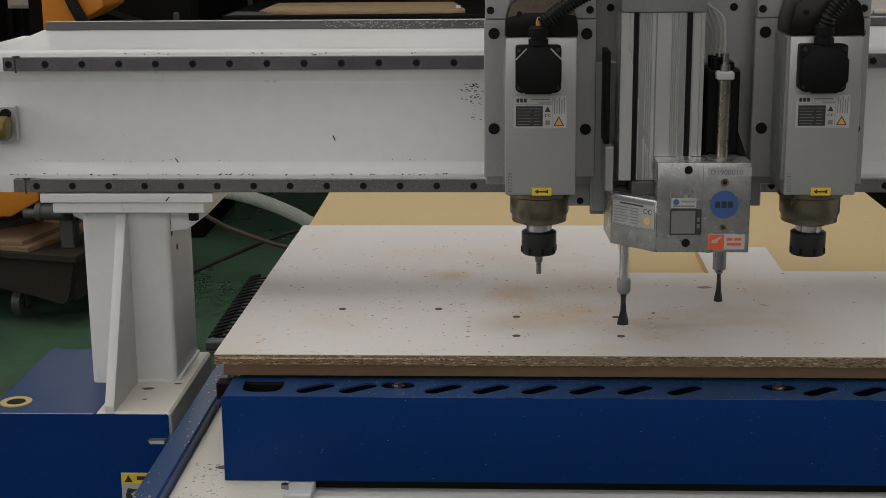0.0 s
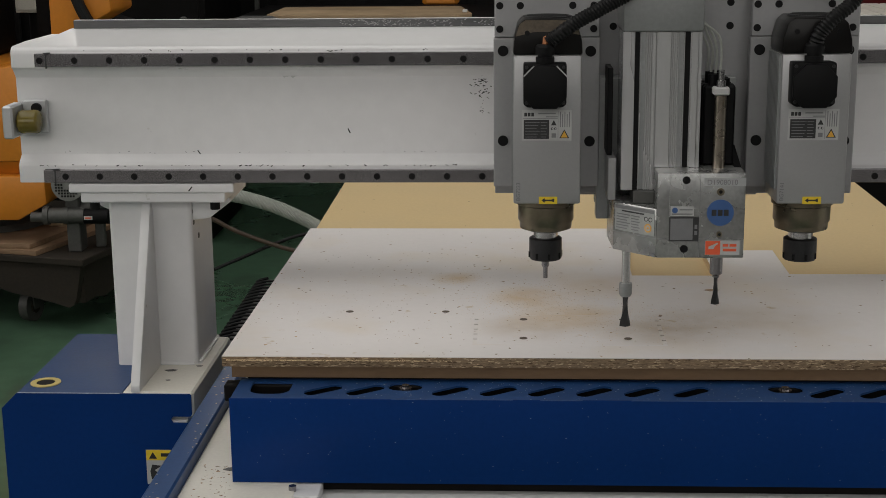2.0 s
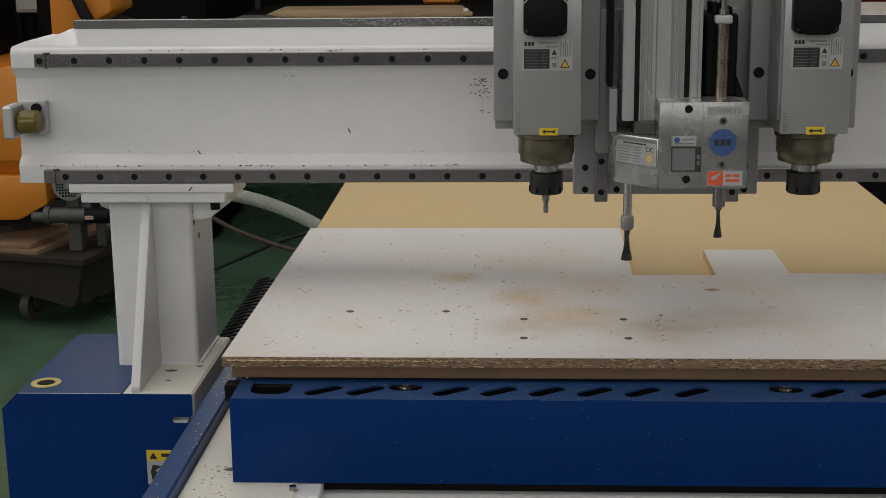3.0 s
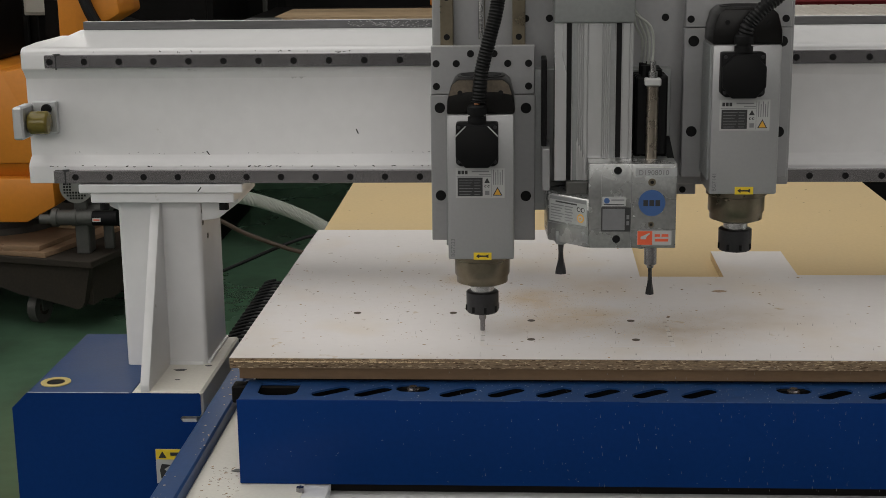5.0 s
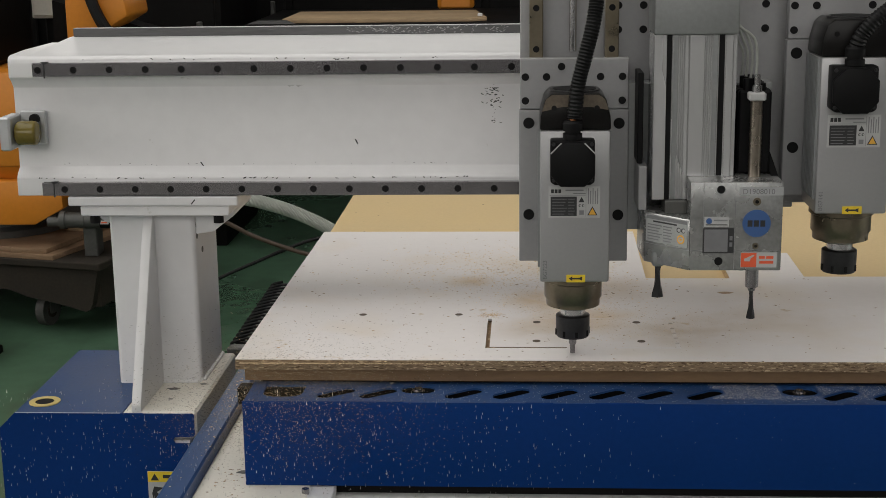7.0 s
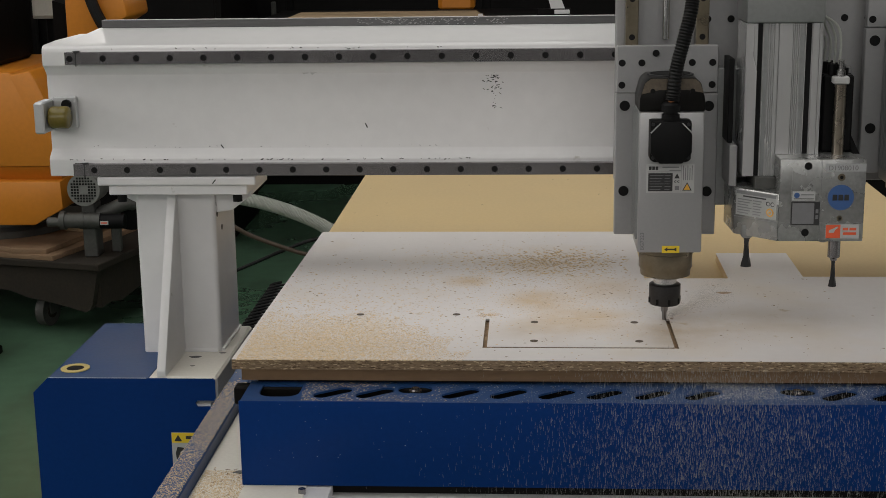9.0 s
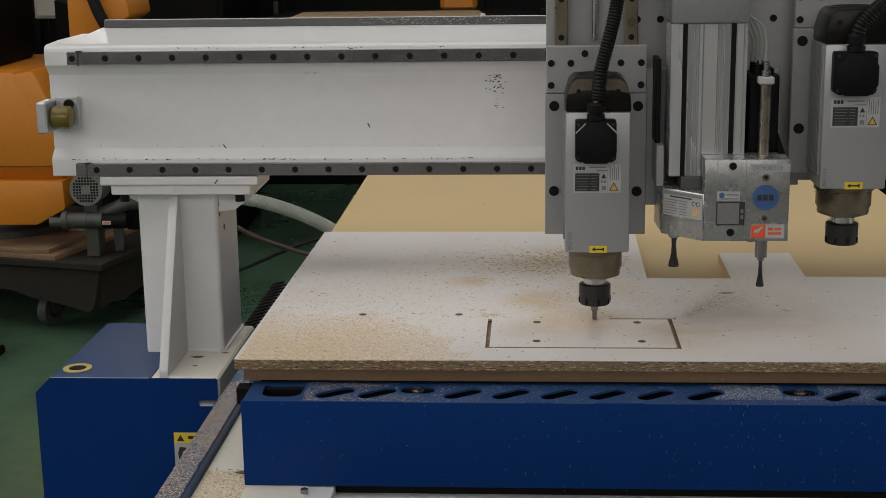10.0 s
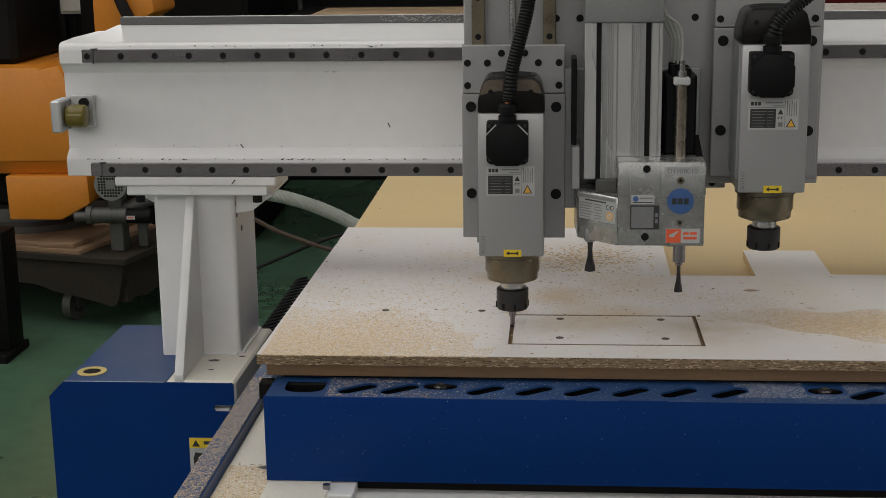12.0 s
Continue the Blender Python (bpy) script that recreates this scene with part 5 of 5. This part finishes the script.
def cabinet(label, x0, x1, y0, y1, h, doors):
    cb = thing("machine_cabinet", label, "machine", "machine cabinets")
    part("body", box(B(), x0, x1, y0, y1, 0.12, h, 0.02), M_DARK, cb)
    part("plinth", box(B(), x0 + 0.03, x1 - 0.03, y0 + 0.05, y1 - 0.05, 0.0, 0.12), M_DARK, cb)
    w = (x1 - x0) / doors
    for k in range(doors):
        d = part("door", box(B(), x0 + w * k + 0.02, x0 + w * (k + 1) - 0.02, y0 - 0.02, y0 - 0.0005, 0.18, h - 0.06, 0.006), M_DARK, cb)
        part("handle", box(B(), x0 + w * (k + 1) - 0.10, x0 + w * (k + 1) - 0.075, y0 - 0.05, y0 - 0.0205, 0.9, 1.05, 0.004), M_GREYMETAL, d)


cabinet("long black machine cabinet across the workshop", -4.2, 4.6, 6.0, 7.2, 2.1, 8)
cabinet("black steel machine cabinet", -3.4, -0.95, 4.4, 5.3, 2.1, 3)
rb = thing("robot_wrist", "small orange robot wrist on a dark post", "robot arm")
part("wrist", box(B(), 0.0, 0.175, 4.9, 5.1, 1.052, 1.42, 0.02), M_ORANGE, rb)
part("post", box(B(), 0.09, 0.16, 5.0, 5.06, 0, 1.052, 0.004), M_DARK, rb)
wf = thing("white_bracket_frame", "white angled steel bracket on a dark stand", "bracket")
part("brace", prism(B(), [(0.53, 1.105), (0.59, 1.105), (0.53, 1.26), (0.49, 1.26)], "y", 4.2, 4.23), M_WHITE, wf)
part("brace", box(B(), 0.545, 0.61, 4.19, 4.199, 1.082, 1.10, 0.002), M_WHITE, wf)
part("stand", box(B(), 0.47, 0.618, 4.2, 4.25, 1.0655, 1.1045, 0.003), M_DARK, wf)

solid("suction_hose", tube(B(), [(-0.72, 2.25, 0.02), (-0.70, 2.22, 0.35), (-0.62, 2.2, 0.60), (-0.5, 2.2, 0.668), (-0.41, 2.2, 0.662), (-0.312, 2.2, 0.636), (-0.227, 2.2, 0.602), (-0.159, 2.2, 0.566), (-0.03, 2.2, 0.49)], 0.0195, 20, 0.0011, 0.0042), M_HOSE, "clear ribbed suction hose running to the bed", "hose")
solid("power_cable", tube(B(), [(-0.66, 2.0, 0.01), (-0.64, 2.0, 0.4), (-0.54, 2.0, 0.66), (-0.451, 2.0, 0.638), (-0.37, 2.0, 0.596), (-0.272, 2.0, 0.559), (-0.198, 2.0, 0.537), (-0.04, 2.0, 0.50)], 0.0065, 8), M_BROWN_CABLE, "brown power cable hanging beside the bed", "cable")
solid("power_cable", tube(B(), [(-0.7, 2.02, 0.01), (-0.66, 2.02, 0.25), (-0.54, 2.02, 0.42), (-0.47, 2.02, 0.464), (-0.361, 2.02, 0.512), (-0.275, 2.02, 0.549), (-0.174, 2.02, 0.583), (-0.04, 2.02, 0.60)], 0.0052, 8), M_RUBBER, "thin black cable hanging beside the bed", "cable")
chain = thing("cable_chain", "black plastic cable chain lying beside the bed", "cable chain")
part("tray", box(B(), -0.205, -0.0525, 0.85, 1.42, 0.575, 0.586, 0.001), M_GREYMETAL, chain, "grey steel chain tray")
part("end_clamp", box(B(), -0.205, -0.10, 0.855, 0.885, 0.5865, 0.606, 0.003), M_GREYMETAL, chain)
link = B()
box(link, -0.07, 0.07, -0.004, 0.004, 0.012, 0.018, 0.002)
for e in (-1, 1):
    tube(link, [(0.058 * e, 0.018, 0.002), (0.074 * e, 0.010, 0.004), (0.078 * e, 0.0, 0.012), (0.068 * e, -0.006, 0.019), (0.05 * e, 0.004, 0.021)], 0.0034, 8)
lk = part("link", link, M_RUBBER, chain)
lk.location = (-0.128, 0.91, 0.587)
for k in range(1, 17):
    again(lk, pose(-0.128, 0.91 + 0.031 * k, 0.587))

# ---- wood chips ----
def chips(name, n, where, size, z, material, label, seed, flat=0.16, tall=0.0):
    """Many small loose chips as one mesh; where(rng) gives the place of one."""
    rng = np.random.default_rng(seed)
    vs, fs = [], []
    for _ in range(n):
        x, y, dz = where(rng)
        s = size * rng.uniform(0.4, 1.5)
        a = rng.uniform(0, 6.28)
        e = rng.uniform(0.35, 1.0)
        hgt = s * flat if not tall else tall * rng.uniform(0.4, 1.2)
        k = len(vs)
        c, d = math.cos(a), math.sin(a)
        zz = z + dz
        vs += [(x + s * c, y + s * d, zz), (x - s * e * d, y + s * e * c, zz), (x - s * c * 0.8, y - s * d * 0.8, zz), (x + s * e * d * 0.7, y - s * e * c * 0.7, zz), (x + 0.2 * s * d, y + 0.2 * s * c, zz + hgt)]
        fs += [(k, k + 1, k + 4), (k + 1, k + 2, k + 4), (k + 2, k + 3, k + 4), (k + 3, k, k + 4)]
    me = bpy.data.meshes.new(name)
    me.from_pydata(vs, [], fs)
    me.materials.append(material)
    return tagged(new(name, me), label, "sawdust", kind="stuff")


def blob(cx, cy, sx, sy, lim=None):
    def where(rng):
        while True:
            x, y = cx + sx * rng.standard_normal(), cy + sy * rng.standard_normal()
            if 0.003 < x < 1.25 and 0.003 < y < 0.885 and (x < 0.63 or y < 0.5) and (lim is None or lim(x, y)):
                return x, y, 0.0
    return where


def spread(x0, x1, y0, y1):
    return lambda rng: (rng.uniform(x0, x1), rng.uniform(y0, y1), 0.0)


def cover_spread(near):
    def where(rng):
        while True:
            x, y = (0.107 + abs(near * rng.standard_normal())) if near else rng.uniform(0.107, 1.25), rng.uniform(-0.062, 0.022)
            if on_cover(x, y):
                return x, y, 0.0
    return where


chips("wood_specks", 240, blob(0.35, 0.4, 0.4, 0.3), 0.0029, ZB, M_SPECK, "brown wood specks scattered over the white board", 3)
chips("wood_specks", 420, blob(0.25, 0.25, 0.3, 0.22), 0.0016, ZB, M_SPECK, "small brown wood specks over the white board", 4)
chips("wood_specks", 60, spread(0.02, 1.26, 0.93, 1.9), 0.0028, ZB - BT - 0.0005, M_SPECK, "brown specks on the yellow spoilboard", 5)
chips("wood_dust", 1500, blob(0.47, 0.33, 0.055, 0.07), 0.0010, ZB, M_STAIN, "thin pale dust smear on the white board", 6)
chips("wood_dust", 350, blob(0.33, 0.475, 0.03, 0.03), 0.0010, ZB, M_STAIN, "thin pale dust spot on the white board", 7)
chips("wood_dust", 1300, blob(0.62, 0.2, 0.09, 0.06), 0.0010, ZB, M_STAIN, "thin pale dust smear on the white board", 17)
chips("wood_specks", 340, cover_spread(0.0), 0.0012, 0.8100, M_FLY, "pale wood chips on the blue cover", 8)
chips("wood_specks", 60, spread(-0.088, -0.054, -0.33, 0.9), 0.0022, 0.7000, M_DUST, "pale wood chips on the blue guide cover", 9)
chips("wood_specks", 160, spread(-0.04, 0.02, -0.3, 0.0), 0.0022, 0.6800, M_SPECK, "brown wood specks on the cream frame", 10)

def cover_right(rng):
    while True:
        x, y = 0.70 + abs(0.16 * rng.standard_normal()), rng.uniform(-0.045, 0.022)
        if x < 1.25 and on_cover(x, y):
            return x, y, 0.0


pile = lambda x, y: (x / 0.36) ** 2 + ((y - 0.02) / 0.26) ** 2 < 1.0 + 0.14 * math.sin(31 * x + 9 * y) + 0.1 * math.sin(83 * x - 47 * y)
far = lambda x, y: not (KX0 - 0.05 < x < KX1 + 0.03 and KY0 - 0.02 < y < KY1 + 0.08)
fan = lambda x, y: x > 0.69 and 0.225 - 0.55 * (x - 0.69) + 0.006 * math.sin(60 * x) < y < 0.275 + 0.012 * math.sin(40 * x + 1)
settled = [
    (chips("sawdust_pile", 2600, cover_right, 0.0009, 0, M_FLY, "pale dust blown over the blue cover", 33), 0.8100, 6.3, 6.9, 0.0025),
    (chips("sawdust_pile", 550, blob(0.53, 0.41, 0.07, 0.09), 0.0019, 0, M_STAIN, "brown wood specks blown behind the cut", 32), ZB, 4.6, 5.8, 0.005),
    (chips("sawdust_pile", 34000, blob(0.10, 0.05, 0.15, 0.11, pile), 0.0012, 0, M_DUST, "pale yellow sawdust spread over the corner of the white board", 21), ZB, 7.25, 8.6, 0.005),
    (chips("sawdust_pile", 2400, blob(0.10, 0.22, 0.14, 0.16), 0.0021, 0, M_DUST, "pale yellow sawdust thinly spread over the white board", 22), ZB, 6.5, 7.2, 0.005),
    (chips("sawdust_pile", 800, blob(0.485, 0.63, 0.07, 0.05), 0.0040, 0, M_DUST, "curled pale shavings on the white board", 23), ZB, 6.6, 8.4, 0.005),
    (chips("sawdust_pile", 1700, blob(0.40, 0.57, 0.11, 0.09), 0.0019, 0, M_DUST, "thin pale sawdust on the white board", 24), ZB, 5.5, 6.6, 0.005),
    (chips("sawdust_pile", 30000, blob(0.92, 0.19, 0.11, 0.06, fan), 0.0013, 0, M_DUST, "pale sawdust blown across the white board", 25), ZB, 9.3, 11.6, 0.005),
    (chips("sawdust_pile", 1800, blob(0.74, 0.33, 0.07, 0.04, far), 0.0014, 0, M_DUST, "thin sawdust beside the milled rectangle", 26), ZB, 8.9, 10.0, 0.005),
    (chips("sawdust_pile", 700, cover_spread(0.13), 0.0014, 0, M_DUST, "sawdust lying on the blue cover", 27), 0.8100, 7.0, 8.6, 0.0025),
    (chips("sawdust_pile", 900, cover_spread(0.0), 0.0010, 0, M_FLY, "fine sawdust lying on the blue cover", 28), 0.8100, 5.6, 6.8, 0.0025),
    (chips("sawdust_pile", 8000, spread(-0.0885, -0.0535, -0.33, 0.35), 0.0011, 0, M_DUST, "sawdust covering the blue guide cover", 29), 0.7000, 7.2, 8.6, 0.005),
    (chips("sawdust_pile", 12000, spread(-0.048, 0.022, -0.31, -0.01), 0.0012, 0, M_DUST, "sawdust lying on the cream frame", 30), 0.6800, 7.2, 8.6, 0.005),
    (chips("sawdust_pile", 260, lambda r: (KX0 + 0.001 + 0.01 * r.standard_normal(), KY1 + 0.02 + 0.008 * r.standard_normal(), 0.0), 0.0015, 0, M_STAIN, "small tan heap beside the cut", 31), ZB, 6.4, 7.0, 0.005),
]
def column(x0, x1, z0, z1):
    return lambda r: (x0 + (x1 - x0) * (r.beta(2.2, 2.2)), r.uniform(-0.012, 0.012), r.uniform(z0, z1))
def stream(r):
    z = r.uniform(-0.2, 0.2)
    return 0.71 + (0.10 + 0.28 * (0.2 - z)) * r.standard_normal(), r.uniform(-0.02, 0.02), z
fall_a = chips("falling_sawdust", 1500, column(-0.6, 0.7, -0.1, 0.16), 0.00045, 0, M_FLY, "pale wood chips flying down before the blue cover", 41, tall=0.005)
fall_b = chips("falling_sawdust", 22000, stream, 0.00022, 0, M_MOTE, "stream of pale wood chips falling before the blue cover", 42, tall=0.008)
fall_c = chips("falling_sawdust", 420, column(0.2, 1.3, -0.16, 0.16), 0.0003, 0, M_MOTE, "sparse pale dust drifting down before the blue cover", 43, tall=0.005)
fall_d = chips("falling_sawdust", 500, column(0.3, 1.5, -0.2, 0.2), 0.0003, 0, M_MOTE, "last pale dust drifting down before the blue cover", 45, tall=0.005)
def cloud(r):
    return 0.10 * r.standard_normal(), 0.035 * r.standard_normal(), 0.045 * r.standard_normal()
haze = chips("dust_cloud", 14000, cloud, 0.0014, 0, M_TAN_MOTE, "brown dust cloud blown over the corner of the board", 46)
def plume(r):
    u = r.random() ** 0.8
    return 0.10 * u + (0.003 + 0.014 * u) * r.standard_normal(), 0.12 * u + (0.003 + 0.02 * u) * r.standard_normal(), abs((0.004 + 0.014 * u) * r.standard_normal())
puff = chips("dust_plume", 9000, plume, 0.0006, 0, M_TAN_MOTE, "thin tan dust plume thrown back from the cut", 44)

# ---- what moves ----
GANTRY_Y = [(0, 0.2725), (1.05, 0.2725), (1.1, 0.281), (1.2, 0.349), (1.3, 0.3805), (1.4, 0.384), (1.6, 0.384), (3.2, 0.3828), (4.0, 0.392), (4.7, 0.3985), (4.9, 0.397), (5.0, 0.3943), (5.5, 0.352), (6.0, 0.3231), (6.4, 0.3025), (6.5, 0.3009), (7.0, 0.3007), (7.75, 0.3007),
            (8.2, 0.372), (8.7, 0.46), (8.88, 0.482), (9.0, 0.4834), (10.5, 0.4840), (11.5, 0.4840), (11.62, 0.478), (11.8, 0.456), (12.0, 0.4312)]
HEAD_X = [(0, 0), (1.0, -0.0003), (1.5, 0.002), (3.0, 0.0018), (3.3, 0.0), (3.9, -0.055), (4.5, -0.104), (4.8, -0.1065), (5.2, -0.108), (6.35, -0.1083), (6.45, -0.102), (6.5, -0.0909), (7.0, 0.0221), (7.2, 0.0681), (7.6, 0.160), (7.75, 0.1815), (8.95, 0.1815), (9.06, 0.175), (9.5, 0.124), (10.0, 0.0625),
          (10.5, 0.002), (11.0, -0.0584), (11.35, -0.0995), (11.45, -0.1055), (12.0, -0.1059)]
HEAD_Z = [(0, 0), (0.1, -0.001), (0.2, -0.0055), (0.3, -0.0148), (0.4, -0.0226), (0.5, -0.0297), (0.6, -0.0302), (0.7, -0.026), (0.8, -0.016), (0.9, -0.0045), (1.0, 0), (1.5, -0.0002), (1.6, -0.006), (1.7, -0.0136), (1.8, -0.0203), (1.9, -0.0268), (2.0, -0.0313), (2.1, -0.028),
          (2.2, -0.019), (2.3, -0.0084), (2.4, -0.0006), (2.5, -0.0004), (2.6, 0.003), (2.7, 0.0175), (2.8, 0.034), (2.9, 0.057), (3.0, 0.0714), (3.2, 0.0835), (3.6, 0.088), (4.0, 0.07), (4.5, 0.0), (4.8, -0.0131), (5.0, -0.0176), (5.5, -0.0228), (6.0, -0.0262), (12.0, -0.026)]
DROP = [(0, 0), (3.5, 0), (3.8, 0.05), (4.2, 0.0998), (12.0, 0.0998)]


def along(table, t):
    return float(np.interp(t, [p[0] for p in table], [p[1] for p in table]))


def motions():
    ts = sorted({p[0] for table in (GANTRY_Y, HEAD_X, HEAD_Z, DROP) for p in table})
    walk(gantry, [(t, pose(0, along(GANTRY_Y, t), 0)) for t, _ in GANTRY_Y])
    walk(slide_x, [(t, pose(along(HEAD_X, t), along(GANTRY_Y, t), 0)) for t in ts])
    for ob in (slide_z, spin_b, drill):
        walk(ob, [(t, pose(along(HEAD_X, t), along(GANTRY_Y, t), along(HEAD_Z, t))) for t in ts])
    walk(spin_a, [(t, pose(along(HEAD_X, t), along(GANTRY_Y, t), along(HEAD_Z, t) - along(DROP, t))) for t in ts])
    walk(plunger, [(0, pose(0, 0, 0)), (3.4, pose(0, 0, 0)), (4.0, pose(0, 0, 0.067)), (12.0, pose(0, 0, 0.067))])
    hose = next(c for c in spin_a.children if c.name.startswith("cable_hose"))
    def bent(a):   # the hose leans over while the spindle is up
        p = Matrix.Translation((0.4765, -0.330, 1.338))
        return p @ Matrix.Rotation(radians(a), 4, "Y") @ p.inverted()
    walk(hose, [(0, bent(48)), (3.4, bent(48)), (3.8, bent(25)), (4.3, bent(0)), (12.0, bent(0))])
    for ob, z, t0, t1, deep in settled:   # sawdust builds up where it settles
        walk(ob, [(0, pose(0, 0, z - deep)), (t0, pose(0, 0, z - deep)), (t1, pose(0, 0, z)), (12.0, pose(0, 0, z))])
    walk(fall_a, [(0, pose(0.4, 0.4, 0.50)), (6.25, pose(0.4, 0.4, 0.50)), (6.6, pose(0.1, -0.10, 0.72)), (7.1, pose(-0.05, -0.14, 0.66)), (7.5, pose(-0.1, -0.2, 0.3)), (7.9, pose(-0.1, -0.25, 0.11)), (12.0, pose(-0.1, -0.25, 0.11))])
    walk(fall_b, [(0, pose(0, 0.4, 0.46)), (8.15, pose(0, 0.4, 0.46)), (8.45, pose(0, -0.10, 0.72)), (9.0, pose(0, -0.11, 0.67)), (9.2, pose(0, -0.12, 0.58)), (9.4, pose(0, -0.14, 0.49)), (9.8, pose(0, -0.2, 0.215)), (12.0, pose(0, -0.2, 0.215))])
    walk(fall_c, [(0, pose(0, 0.4, 0.50)), (4.3, pose(0, 0.4, 0.50)), (4.6, pose(0, -0.09, 0.80)), (6.0, pose(0.02, -0.12, 0.72)), (7.0, pose(0.03, -0.15, 0.55)), (7.5, pose(0.03, -0.2, 0.17)), (12.0, pose(0.03, -0.2, 0.17))])
    walk(fall_d, [(0, pose(0, 0.4, 0.46)), (8.8, pose(0, 0.4, 0.46)), (9.1, pose(0, -0.1, 0.74)), (9.8, pose(0.01, -0.13, 0.70)), (11.0, pose(0.03, -0.17, 0.52)), (12.0, pose(0.04, -0.2, 0.42))])
    walk(haze, [(0, pose(0.6, 0.5, 0.55)), (6.4, pose(0.6, 0.5, 0.55)), (6.75, pose(0.17, -0.03, 0.80)), (7.05, pose(0.08, -0.06, 0.81)), (7.4, pose(-0.05, -0.12, 0.72)), (8.0, pose(-0.2, -0.25, 0.17)), (12.0, pose(-0.2, -0.25, 0.17))])
    walk(puff, [(0, pose(KX1, KY1, 0.72)), (8.75, pose(KX1, KY1, 0.72)), (8.95, pose(KX1, KY1, ZB + 0.001)), (9.6, pose(KX1 + 0.01, KY1, ZB + 0.003)), (10.4, pose(KX1 + 0.03, KY1, ZB - 0.006)), (11.0, pose(KX1 + 0.03, KY1, 0.72)), (12.0, pose(KX1 + 0.03, KY1, 0.72))])
    for s, t in milled:
        walk(s, [(0, pose(0, 0, ZB)), (t, pose(0, 0, ZB)), (t + 0.1, pose(0, 0, ZB - 0.0175)), (12.0, pose(0, 0, ZB - 0.0175))] if t < 11.85 else [(0, pose(0, 0, ZB)), (12.0, pose(0, 0, ZB))])


motions()
